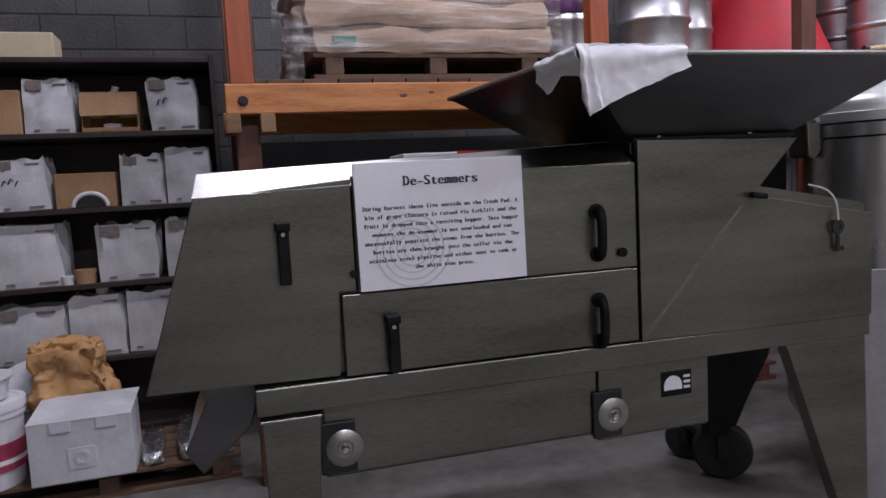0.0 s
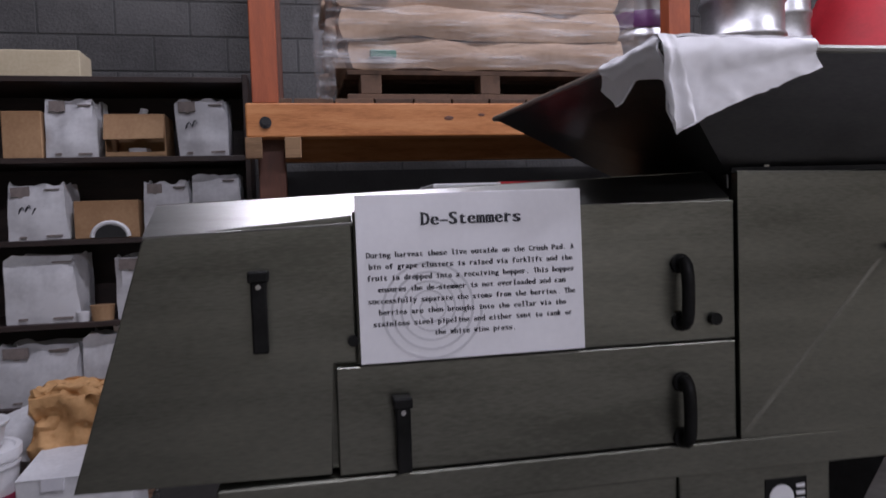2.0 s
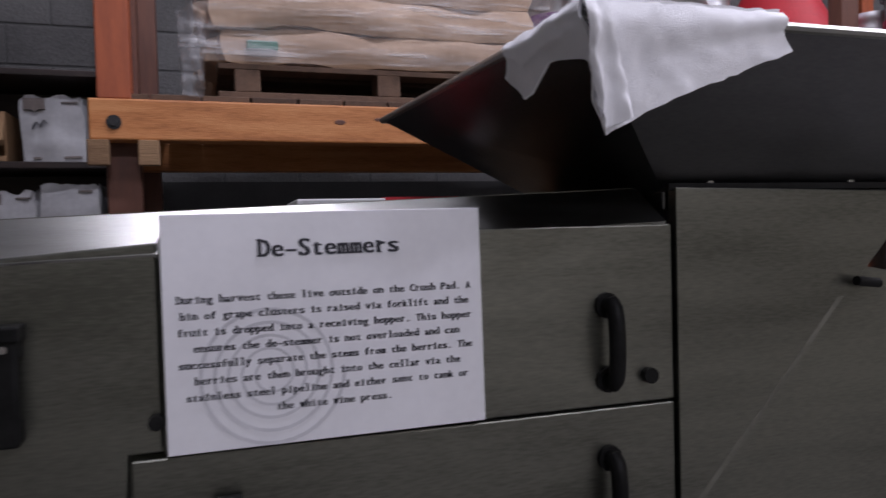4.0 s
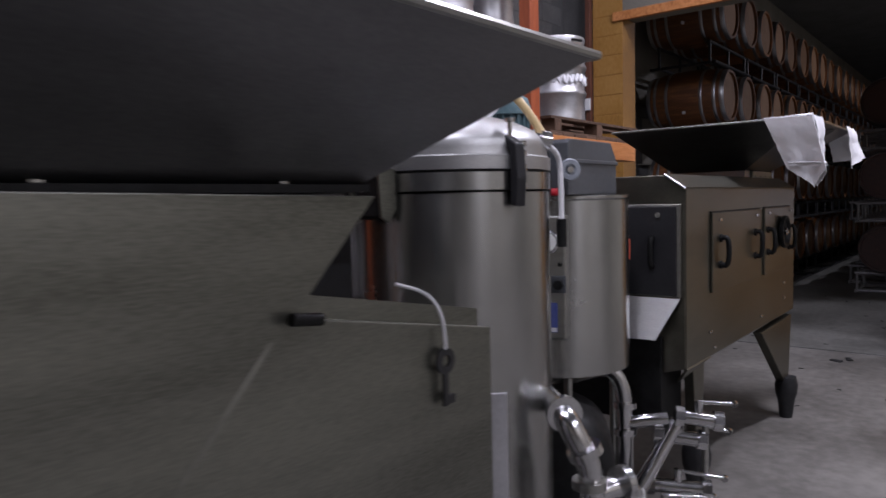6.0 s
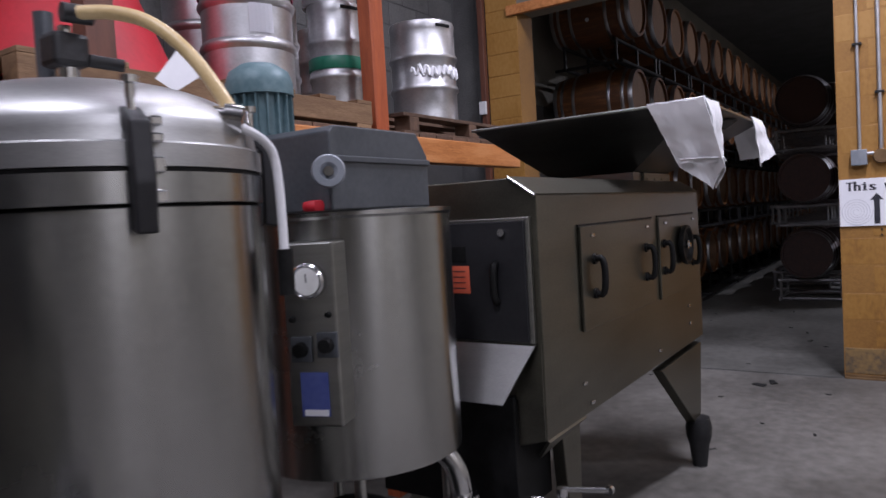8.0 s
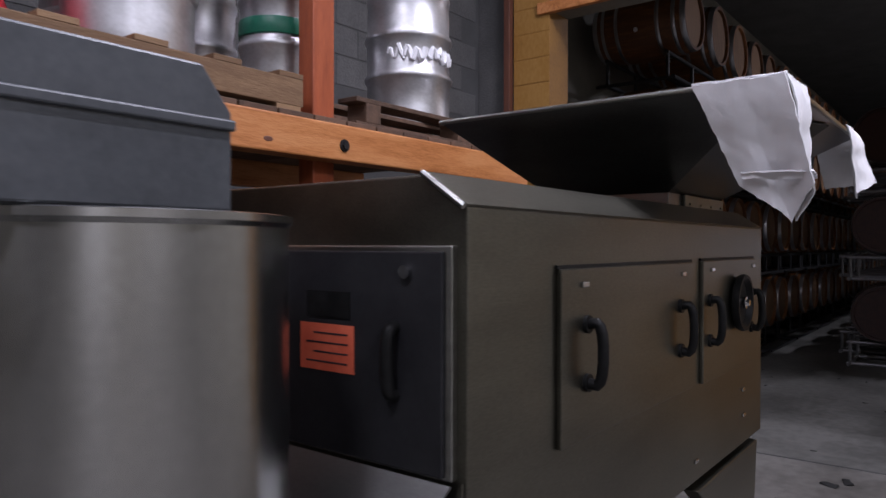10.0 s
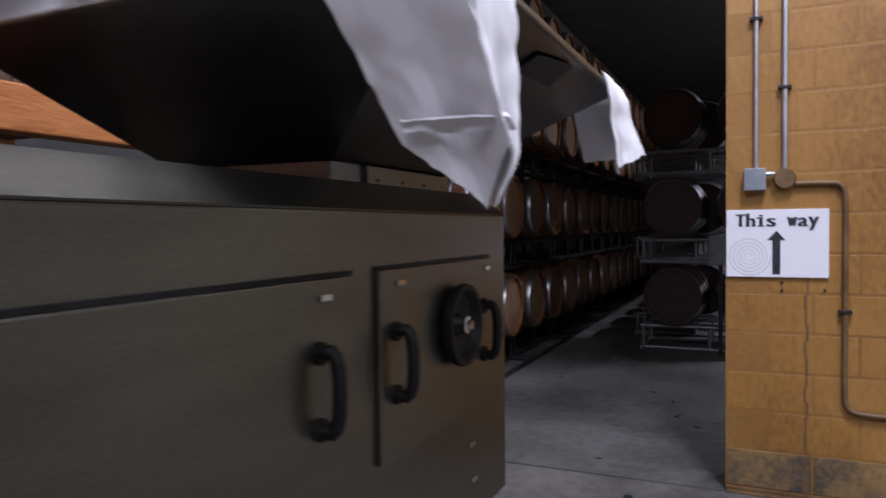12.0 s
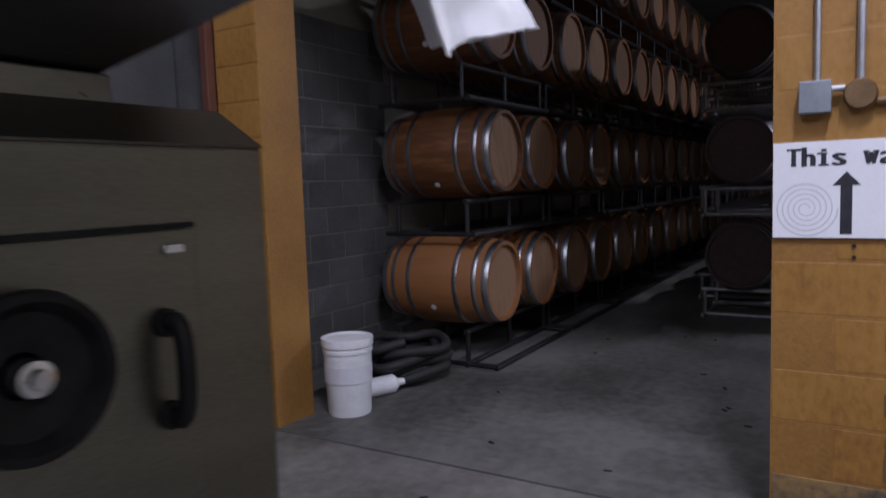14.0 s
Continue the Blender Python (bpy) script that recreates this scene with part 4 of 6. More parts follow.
gauge = part("gauge", lathe([(0.0, 0.02), (0.033, 0.02), (0.037, 0.024), (0.042, 0.02), (0.042, 0), (0, 0)], 32, on_panel(-0.04, 1.245)), CHROME, pan, "round pressure gauge", True)
part("gauge_dial", lathe([(0, 0.0225), (0.032, 0.0225), (0.032, 0.021), (0, 0.021)], 28, on_panel(-0.04, 1.245)), GAUGEF, gauge)
part("gauge_needle", box(-0.002, 0.018, -0.001, 0.001, 0.0225, 0.0245, 0, None, on_panel(-0.04, 1.245)), BLACK, gauge)
for (py, pz) in ((-0.01, 1.085), (-0.075, 1.095)):
    sw = part("switch", box(-0.03, 0.03, -0.026, 0.026, 0, 0.008, 0.002, None, on_panel(py, pz)), GREYP, pan, "square switch plate")
    part("switch_knob", lathe([(0, 0.026), (0.016, 0.026), (0.019, 0.0), (0, 0)], 20, on_panel(py, pz)), BLACK, sw, "", True)
for (py, pz) in ((0.01, 1.155), (-0.08, 1.165)):
    part("pilot_lamp", lathe([(0, 0.012), (0.006, 0.01), (0.008, 0), (0, 0)], 14, on_panel(py, pz)), BLACK, pan, "", True)
bl = part("instruction_label", box(-0.055, 0.05, -0.033, 0.037, 0, 0.002, 0, None, on_panel(-0.037, 0.98)), BLUELBL, pan, "blue printed label")
part("label_strip", box(-0.053, -0.038, -0.03, 0.03, 0.0015, 0.003, 0, None, on_panel(-0.037, 0.98)), SIGNW, bl)
bm = prism([(-0.3, 1.405), (-0.3, 1.585), (-0.28, 1.60), (0.04, 1.60), (0.085, 1.54), (0.085, 1.405)], "y", -0.23, 0.1, 0.004)
guard = part("pump_guard", bm, GREYP, tank2, "blue grey chamfered sheet guard")
part("guard_rib", box(-0.295, 0.088, -0.237, -0.228, 1.515, 1.53, 0.003), GREYP, guard)
hw = part("handwheel", lathe([(0.012, 0.0), (0.034, 0.004), (0.038, 0.01), (0.034, 0.018), (0.02, 0.018), (0.012, 0.01)], 28, pose(-0.33, -0.25, 1.49, 90, 0, -45)), BOXG, tank2, "grey handwheel", True)
part("spindle", rod((-0.28, -0.2, 1.49), (-0.345, -0.265, 1.49), 0.011, 12), CHROME, hw, "", True)
part("tap_grip", blob(-0.33, -0.27, -0.2, -0.16, 1.405, 1.43, 3, 0.6, 0.002), REDP, tank2, "red tap grip", True)
motor = part("motor", lathe([(0, 1.60), (0.07, 1.60), (0.07, 1.71), (0, 1.71)], 36, pose(-0.24, 0.05, 0)), TEAL, tank2, "teal finned electric motor", True)
for k in range(18):
    part("fin", box(0.066, 0.082, -0.002, 0.002, 1.605, 1.705, 0, None, pose(-0.24, 0.05, 0, 0, 0, k * 20)), TEAL, motor)
part("motor_cap", lathe([(0.0, 1.79), (0.045, 1.785), (0.075, 1.765), (0.085, 1.735), (0.085, 1.705), (0, 1.705)], 36, pose(-0.24, 0.05, 0)), TEAL, motor, "worn domed motor cap", True)
for ang in (-140, -40, 60, 150):
    a = radians(ang)
    part("leg", rod((0.25 * math.cos(a), 0.25 * math.sin(a), 0), (0.25 * math.cos(a), 0.25 * math.sin(a), 0.82), 0.016, 12), STEEL, tank2, "", True)
part("base_frame", tube([(-0.25, -0.2, 0.2), (0.25, -0.2, 0.2), (0.25, 0.2, 0.2), (-0.25, 0.2, 0.2)], 0.018, 10, rounded=1), STEEL, tank2, "", True)


# ---- pipework and valves in front of the tanks ----
def clamp_ring(bm, p, d, r):
    p, d = Vector(p), Vector(d).normalized()
    return rod(p - d * 0.012, p + d * 0.012, r, 18, bm)


pipes = thing("pipe_manifold", pose(0, 0, 0), "polished steel pipe manifold with clamps and lever valves", "pipework")


def valve(a, b, lever_to, r=0.03):
    a, b = Vector(a), Vector(b)
    mid = a.lerp(b, 0.5)
    v = part("valve", rod(a, b, r, 18, rod(mid, mid + Vector((0, 0, 0.075)), r * 0.55, 14)), CHROME, pipes, "small lever valve", True)
    d = (b - a).normalized()
    part("valve_nut", rod(a - d * 0.015, a + d * 0.02, r * 1.4, 8), CHROME, v)
    part("valve_nut", rod(b - d * 0.02, b + d * 0.015, r * 1.4, 8), CHROME, v)
    part("valve_lever", rod(mid + Vector((0, 0, 0.07)), lever_to, 0.008, 10, rod(Vector(lever_to) - Vector((0.008, 0, 0)), Vector(lever_to) + Vector((0.008, 0, 0)), 0.014, 10)), CHROME, v, "", True)


part("outlet_pipe", tube([(3.90, 2.96, 0.74), (3.98, 2.90, 0.70), (4.04, 2.82, 0.69), (4.07, 2.765, 0.62), (4.07, 2.756, 0.45), (4.07, 2.756, 0.2), (4.07, 2.756, 0.06)], 0.034, 18), CHROME, pipes, "", True)
for p, d in (((4.0, 2.875, 0.70), (1, -1, 0)), ((3.965, 2.915, 0.705), (1, -1, 0)), ((4.03, 2.835, 0.69), (1, -1, -0.2)), ((4.07, 2.758, 0.53), (0, 0, 1)), ((4.07, 2.756, 0.42), (0, 0, 1))):
    part("pipe_clamp", clamp_ring(None, p, d, 0.05), CHROME, pipes, "", True)
part("cross_pipe", tube([(4.07, 2.756, 0.45), (4.11, 2.67, 0.47), (4.15, 2.61, 0.475)], 0.03, 16), CHROME, pipes, "", True)
part("slanted_pipe", tube([(4.17, 2.58, 0.46), (4.05, 2.66, 0.25), (3.95, 2.74, 0.06)], 0.032, 16, rounded=1), CHROME, pipes, "", True)
part("low_pipe", tube([(3.95, 2.74, 0.06), (4.07, 2.68, 0.07), (4.2, 2.5, 0.07)], 0.034, 16), CHROME, pipes, "", True)
valve((4.17, 2.57, 0.485), (4.245, 2.435, 0.468), (4.275, 2.385, 0.54))
valve((4.13, 2.645, 0.41), (4.215, 2.49, 0.39), (4.26, 2.40, 0.43))
valve((4.11, 2.67, 0.20), (4.21, 2.47, 0.19), (4.24, 2.41, 0.24))
valve((4.02, 2.66, 0.12), (4.13, 2.52, 0.11), (4.20, 2.44, 0.17))
part("stand_leg", rod((4.22, 2.48, 0.0), (4.22, 2.48, 0.47), 0.014, 10), STEEL, pipes, "", True)
part("elbow_pipe", tube([(3.19, 2.62, 0.80), (3.09, 2.50, 0.79), (3.07, 2.46, 0.75), (3.11, 2.42, 0.64), (3.11, 2.42, 0.42), (3.17, 2.40, 0.30), (3.17, 2.40, 0.05)], 0.034, 18), CHROME, pipes, "", True)
part("elbow_pipe", tube([(3.11, 2.43, 0.56), (3.19, 2.38, 0.58), (3.27, 2.36, 0.52), (3.29, 2.38, 0.36), (3.3, 2.42, 0.2), (3.6, 2.55, 0.1), (3.95, 2.74, 0.06)], 0.031, 18), CHROME, pipes, "", True)
for p, d in (((3.09, 2.495, 0.785), (1, 1, 0)), ((3.095, 2.435, 0.69), (0.3, -0.3, -1)), ((3.11, 2.42, 0.50), (0, 0, 1)), ((3.2, 2.375, 0.58), (1, -0.4, 0)), ((3.28, 2.37, 0.45), (0, 0, 1)), ((3.17, 2.4, 0.28), (0, 0, 1))):
    part("pipe_clamp", clamp_ring(None, p, d, 0.05), CHROME, pipes, "", True)
for p, d in (((3.1, 2.425, 0.6), (0, 0, 1)), ((3.25, 2.375, 0.52), (0.2, 0, -1)), ((3.16, 2.4, 0.2), (0, 0, 1)), ((3.45, 2.49, 0.15), (1, 0.5, -0.3)), ((3.75, 2.63, 0.085), (1, 0.6, 0))):
    part("pipe_clamp", clamp_ring(None, p, d, 0.047), STEEL, pipes, "", True)
part("butterfly_handle", box(3.12, 3.3, 2.33, 2.342, 0.3, 0.312, 0.003, None), BLACK, pipes, "black valve handle")
part("handle_stem", rod((3.14, 2.4, 0.306), (3.14, 2.336, 0.306), 0.012, 12), RACKM, pipes, "", True)
part("drain_cock", rod((3.11, 2.40, 0.40), (3.17, 2.30, 0.38), 0.026, 16, rod((3.16, 2.31, 0.38), (3.18, 2.28, 0.38), 0.038, 16)), CHROME, pipes, "", True)

stand = thing("pump_cart", pose(3.66, 2.82, 0), "low dark pump on a wheeled cart under the tanks", "pump")
part("pump_housing", lathe([(0, -0.24), (0.13, -0.24), (0.165, -0.21), (0.18, -0.15), (0.18, 0.08), (0.15, 0.15), (0.1, 0.19), (0, 0.2)], 36, pose(0, 0, 0.47, 0, 90, 30)), BLACK, stand, "", True)
part("cart_deck", box(-0.3, 0.3, -0.2, 0.2, 0.19, 0.22, 0.004), RACKM, stand)
part("pump_mount", box(-0.12, 0.12, -0.08, 0.08, 0.22, 0.31, 0.004), RACKM, stand)
part("pump_flange", lathe([(0.05, 0.19), (0.07, 0.19), (0.07, 0.225), (0.05, 0.225), (0.05, 0.19)], 24, pose(0, 0, 0.47, 0, 90, 30)), CHROME, stand, "bright pump flange", True)
for sx in (-0.24, 0.24):
    for sy in (-0.16, 0.16):
        part("cart_leg", box(sx - 0.015, sx + 0.015, sy - 0.015, sy + 0.015, 0, 0.19), RACKM, stand)

side = thing("folded_steel_panel", pose(2.70, 2.53, 0, 0, 0, -42), "light steel cover panel standing in front of the filter tank", "panel")
part("face_sheet", box(-0.01, 0.09, -0.012, -0.006, 0.02, 0.925, 0.002), GALV, side)
part("fold_flange", box(-0.01, -0.004, -0.006, 0.07, 0.02, 0.925, 0.002), GALV, side)
part("foot_plate", box(-0.03, 0.13, -0.06, 0.1, 0, 0.02, 0.003), STEEL, side)


# ---- storage rack ----
BY = 3.66
rack = thing("storage_rack", pose(0, 0, 0), "orange timber and steel pallet rack along the block wall", "rack")


def beam(x0, x1, y, z0, z1, depth=0.085):
    return part("beam", box(x0, x1, y, y + depth, z0, z1, 0.006), ORANGE, rack, "orange stained timber beam")


beam(0.575, 6.3, BY, 1.632, 1.757)
beam(0.575, 6.3, 4.75, 1.632, 1.757)
for sx in (0.60, 0.74):
    part("ledger_block", box(sx - 0.03, sx + 0.03, BY - 0.012, BY + 0.02, 1.555, 1.632, 0.003), PALLET, rack, "short pale timber block")
for k in range(38):
    xx = 0.6 + 0.15 * k
    part("deck_board", box(xx, xx + 0.143, BY + 0.01, 4.82, 1.757, 1.775, 0.002), DPALLET, rack)
for (px, py, mt) in ((0.66, BY + 0.09, BROWNP), (2.37, BY + 0.09, ORPOST), (3.66, BY + 0.09, BROWNP), (5.06, BY + 0.088, ORPOST), (0.66, 4.84, BROWNP), (3.72, 4.84, BROWNP), (5.06, 4.84, ORPOST)):
    part("post", box(px - 0.05, px + 0.05, py, py + 0.075, 0, 3.6, 0.004), mt, rack)
for (kx, kz, kr) in ((1.33, 1.70, 0.014), (1.46, 1.712, 0.01), (2.9, 1.68, 0.016), (4.4, 1.72, 0.012), (4.75, 1.67, 0.014)):
    part("knot", lathe([(0, 0.0015), (kr * 0.6, 0.0015), (kr, 0.0)], 12, pose(kx, BY + 0.0005, kz, 90, 0, 0) @ Matrix.Diagonal((1.6, 0.7, 1, 1))), BROWNP, rack, "dark knot")
for bx in (0.645, 5.074):
    part("bolt", rod((bx, BY - 0.012, 1.685), (bx, BY + 0.002, 1.685), 0.014, 6, rod((bx, BY - 0.004, 1.685), (bx, BY + 0.001, 1.685), 0.022, 14)), RACKM, rack, "dark coach bolt")
# upper front post over the orange beam near the left
part("post", box(0.60, 0.695, BY + 0.005, BY + 0.085, 1.757, 3.6, 0.004), ORPOST, rack)


def pallet(m, label, w=1.15, d=1.0, material=PALLET, group="pallets"):
    p = thing("pallet", m, label, "pallet", group)
    for k in range(7):
        xx = -w / 2 + k * (w - 0.1) / 6
        part("deck_board", box(xx, xx + 0.1, -d / 2, d / 2, 0.11, 0.128, 0.002), material, p)
    for yy in (-d / 2, -0.045, d / 2 - 0.09):
        part("stringer", box(-w / 2, w / 2, yy, yy + 0.09, 0.02, 0.11, 0.003), material, p)
    for k in (-1, 0, 1):
        part("bottom_board", box(k * (w / 2 - 0.06) - 0.05, k * (w / 2 - 0.06) + 0.05, -d / 2, d / 2, 0.0, 0.02, 0.002), material, p)
    return p


def block_pallet(m, label, w, d, material=DPALLET):
    p = thing("pallet", m, label, "pallet", "pallets")
    for k in range(6):
        yy = -d / 2 + k * (d - 0.1) / 5
        part("deck_board", box(-w / 2, w / 2, yy, yy + 0.1, 0.092, 0.11, 0.002), material, p)
    for xx in (-w / 2 + 0.05, -0.03, w / 2 - 0.13):
        for yy in (-d / 2, -0.05, d / 2 - 0.1):
            part("block", box(xx, xx + 0.08, yy, yy + 0.1, 0.02, 0.092, 0.003), material, p)
    for yy in (-d / 2, -0.05, d / 2 - 0.1):
        part("bottom_board", box(-w / 2, w / 2, yy, yy + 0.1, 0.0, 0.02, 0.002), material, p)
    return p


DECK = 1.777
block_pallet(pose(1.50, 4.17, DECK), "dark timber pallet under the wrapped sacks", 1.1, 0.95)
TOP = DECK + 0.112
for layer in range(4):
    z0 = TOP + layer * 0.115
    for row in range(2):
        jx, jy = random.uniform(-0.03, 0.03), random.uniform(-0.02, 0.02)
        s = thing("sack", pose(1.50, 4.17, z0), "brown paper sack under wrinkled stretch wrap on a pallet", "sack", "wrapped sacks")
        x0, y0 = -0.58 + jx, -0.47 + row * 0.47 + jy
        part("sack_body", blob(x0, x0 + 1.16, y0, y0 + 0.46, 0.0, 0.125, 14, 0.16, 0.03, 5, layer * 7 + row * 3), SACK, s, "", True)
        e = blob(x0 - 0.03, x0 + 0.03, y0 + 0.06, y0 + 0.4, 0.02, 0.1, 5, 0.3, 0.025, 18, layer)
        part("sack_end", e, SACK, s, "crimped sack end", True)
        if row == 0 and layer % 2 == 0:
            part("green_print", box(x0 + 0.1, x0 + 0.2, y0 - 0.02, y0 + 0.03, 0.045, 0.075, 0.004), GREEN, s, "faded green printed mark")
crumple_tail = blob(-0.66, -0.6, -0.52, -0.36, -0.12, 0.16, 8, 0.3, 0.03, 16, 2.0)
wrap = thing("stretch_wrap", pose(1.50, 4.17, TOP), "clear wrinkled stretch film round the sacks", "plastic wrap")
part("film", blob(-0.63, 0.62, -0.51, 0.51, 0.0, 0.49, 24, 0.05, 0.03, 5, 3.0), FILM, wrap, "", True)
part("film_tail", crumple_tail, FILM, wrap, "twisted loose film tail", True)

# ---- kegs ----
def keg_profile(r, h):
    p = [(0, 0.04), (r * 0.82, 0.03), (r * 0.86, 0.0), (r * 0.93, 0.0), (r * 0.945, 0.03), (r * 0.935, 0.08 * h + 0.02)]
    for zc in (0.36, 0.66):
        p += [(r * 0.935, (zc - 0.04) * h), (r * 0.985, (zc - 0.018) * h), (r, zc * h), (r * 0.985, (zc + 0.018) * h), (r * 0.935, (zc + 0.04) * h)]
    p += [(r * 0.935, 0.86 * h), (r * 0.92, 0.905 * h), (r * 0.93, 0.92 * h), (r * 0.95, 0.98 * h), (r * 0.93, h), (r * 0.87, h), (r * 0.86, 0.93 * h), (r * 0.6, 0.9 * h), (0, 0.9 * h)]
    return p


def keg(m, r, h, band=None, label="dented steel beer keg on a pallet", sticker=None):
    k = thing("keg", m, label, "keg", "kegs")
    part("shell", lathe(keg_profile(r, h), 44), KEGM, k, "", True)
    part("neck", rod((0, 0, 0.9 * h), (0, 0, 0.96 * h), 0.03, 16), CHROME, k, "", True)
    for s in (0, 180):
        b = box(r * 0.90, r * 0.965, -0.05, 0.05, 0.935 * h, 0.965 * h, 0.004, None, pose(0, 0, 0, 0, 0, s + 75))
        part("hand_hole", b, BLACK, k)
    if band:
        z0, z1, bm_ = band
        part("colour_band", lathe([(r * 0.974, z0 * h), (r * 0.985, z0 * h + 0.003), (r * 0.985, z1 * h - 0.003), (r * 0.974, z1 * h)], 44), bm_, k, "painted colour band", True)
    if sticker:
        a, z0, z1, half = sticker
        one = bmesh.new()
        vs = []
        for i in range(7):
            t = radians(a) + half * (i / 3 - 1)
            vs.append((one.verts.new((r * 0.992 * math.cos(t), r * 0.992 * math.sin(t), z0 * h)), one.verts.new((r * 0.992 * math.cos(t), r * 0.992 * math.sin(t), z1 * h))))
        for p, q in zip(vs, vs[1:]):
            one.faces.new((p[0], q[0], q[1], p[1]))
        bmesh.ops.solidify(one, geom=list(one.faces), thickness=0.0015)
        if half < 0.4:
            part("sticker", one, SIGNW, k, "worn white sticker")
        else:
            one.free()
            for q in range(7):
                t0 = radians(a) + half * (q / 3 - 1.1) * 1.5
                zz = (z0 + z1) / 2 * h + 0.008 * math.sin(q * 2.1)
                arc = [(r * 0.955 * math.cos(t0 + 0.13 * u * half), r * 0.955 * math.sin(t0 + 0.13 * u * half), zz + (z1 - z0) * h * 0.3 * math.sin(q * 1.3 + u * 1.9)) for u in range(7)]
                part("painted_stroke", tube(arc, 0.0085 + 0.003 * (q % 3), 6, rounded=1), SIGNW, k, "white brushed stroke")
    return k


pallet(pose(2.78, 4.2, DECK), "timber pallet carrying kegs", 1.1, 0.95)
pallet(pose(4.15, 4.2, DECK), "timber pallet carrying kegs and a red funnel", 1.55, 1.0)
block_pallet(pose(5.85, 4.2, DECK), "dark timber pallet at the end of the rack", 1.3, 0.95)
KZ, KD = DECK + 0.13, DECK + 0.112
keg(pose(2.37, 4.1, KZ), 0.14, 0.59, (0.42, 0.55, PURPLE), "slim steel keg with purple painted bands")
keg(pose(2.88, 4.05, KZ), 0.2, 0.59, None, "full size dented steel keg on a pallet")
keg(pose(3.26, 4.25, KZ), 0.14, 0.59, None, "slim dented steel keg on a pallet")
keg(pose(4.50, 4.02, KZ), 0.205, 0.59, (0.72, 0.8, MAROON), "full size steel keg with a printed sticker", (-115, 0.42, 0.62, 0.25))
keg(pose(4.62, 4.45, KZ), 0.205, 0.59, None)
keg(pose(5.10, 4.05, KZ - 0.03), 0.145, 0.56, (0.42, 0.53, GREEN), "slim steel keg with a green band")
keg(pose(5.02, 4.42, KZ), 0.14, 0.59, None, "slim dented steel keg on a pallet")
keg(pose(5.42, 4.45, KD), 0.145, 0.56, None, "slim dented steel keg on a pallet")
keg(pose(5.88, 4.06, KD), 0.205, 0.6, None, "full size steel keg with a worn paper label", (-120, 0.42, 0.6, 0.5))
keg(pose(6.36, 4.42, KD), 0.13, 0.56, (0.8, 0.95, BLACK), "slim steel keg with a black top and a lettered label", (-140, 0.3, 0.55, 0.45))
keg(pose(4.50, 4.05, KZ + 0.592), 0.205, 0.59, None)
keg(pose(5.10, 4.08, KZ + 0.532), 0.145, 0.56, None, "slim dented steel keg on a pallet")
keg(pose(2.88, 4.08, KZ + 0.592), 0.2, 0.59, None)
block_pallet(pose(3.0, 4.4, 0), "dark red brown pallet on the floor under the rack", 1.4, 0.7, BROWNP)
for kx in (2.55, 2.99, 3.43):
    for kz in (0.112, 0.714):
        keg(pose(kx, 4.42, kz), 0.2, 0.6, None, "dented steel keg stacked on a pallet under the rack")

cone = thing("plastic_funnel", pose(3.86, 4.38, KZ), "large red plastic funnel turned upside down on a pallet", "funnel")
part("rim", lathe([(0.43, 0.0), (0.465, 0.0), (0.465, 0.035), (0.44, 0.04)], 56), REDP, cone, "", True)
part("cone", lathe([(0.445, 0.035), (0.29, 0.42), (0.13, 0.74), (0.1, 0.78), (0.09, 0.95), (0.07, 0.95)], 56), REDP, cone, "", True)

# boxes stored low behind the machine
wb = thing("carton", M1 @ pose(0.76, 0.45, 1.365), "flat white and red printed carton lying on the machine lid", "box")
part("carton_body", box(-0.17, 0.2, -0.1, 0.1, 0.0, 0.036, 0.003), PAPER, wb)
part("red_print", box(0.0, 0.15, -0.102, 0.102, 0.004, 0.038), REDP, wb)

# Added black sheet: paints the shade under the rack deck, no real panel.
backing = thing("backing_sheet", pose(0, 0, 0), "added black sheet standing in for the deep shade in the lower rack bay", "panel")
part("sheet", box(0.62, 7.9, 5.0, 5.02, 0.0, 1.6), RUBBER_AND_SHADE, backing)


# ---- shelving and its contents ----
SX0, SX1, SY0, SY1 = -2.43, 0.545, 4.5, 4.94
shelf = thing("shelving_unit", pose(0, 0, 0), "dark stained wooden shelving unit full of paper bags", "shelf")
LEVELS = [0.14, 0.512, 0.893, 1.275, 1.648, 2.015]
for z in LEVELS:
    part("shelf_board", box(SX0, SX1 - 0.025, SY0, SY1, z - 0.026, z, 0.003), DWOOD, shelf)
for x in (SX0, -0.95, SX1 - 0.025):
    part("upright", box(x, x + 0.025, SY0 - 0.004, SY1, 0, 2.03, 0.003), DWOOD, shelf)
part("back_panel", box(SX0, SX1, SY1, SY1 + 0.012, 0.1, 2.0), DWOOD, shelf)
TAGG = surf("grey_brown_label", [(0.16, 0.135, 0.125), (0.24, 0.2, 0.185)], 0.6, 0, 20, 90, 0.05)


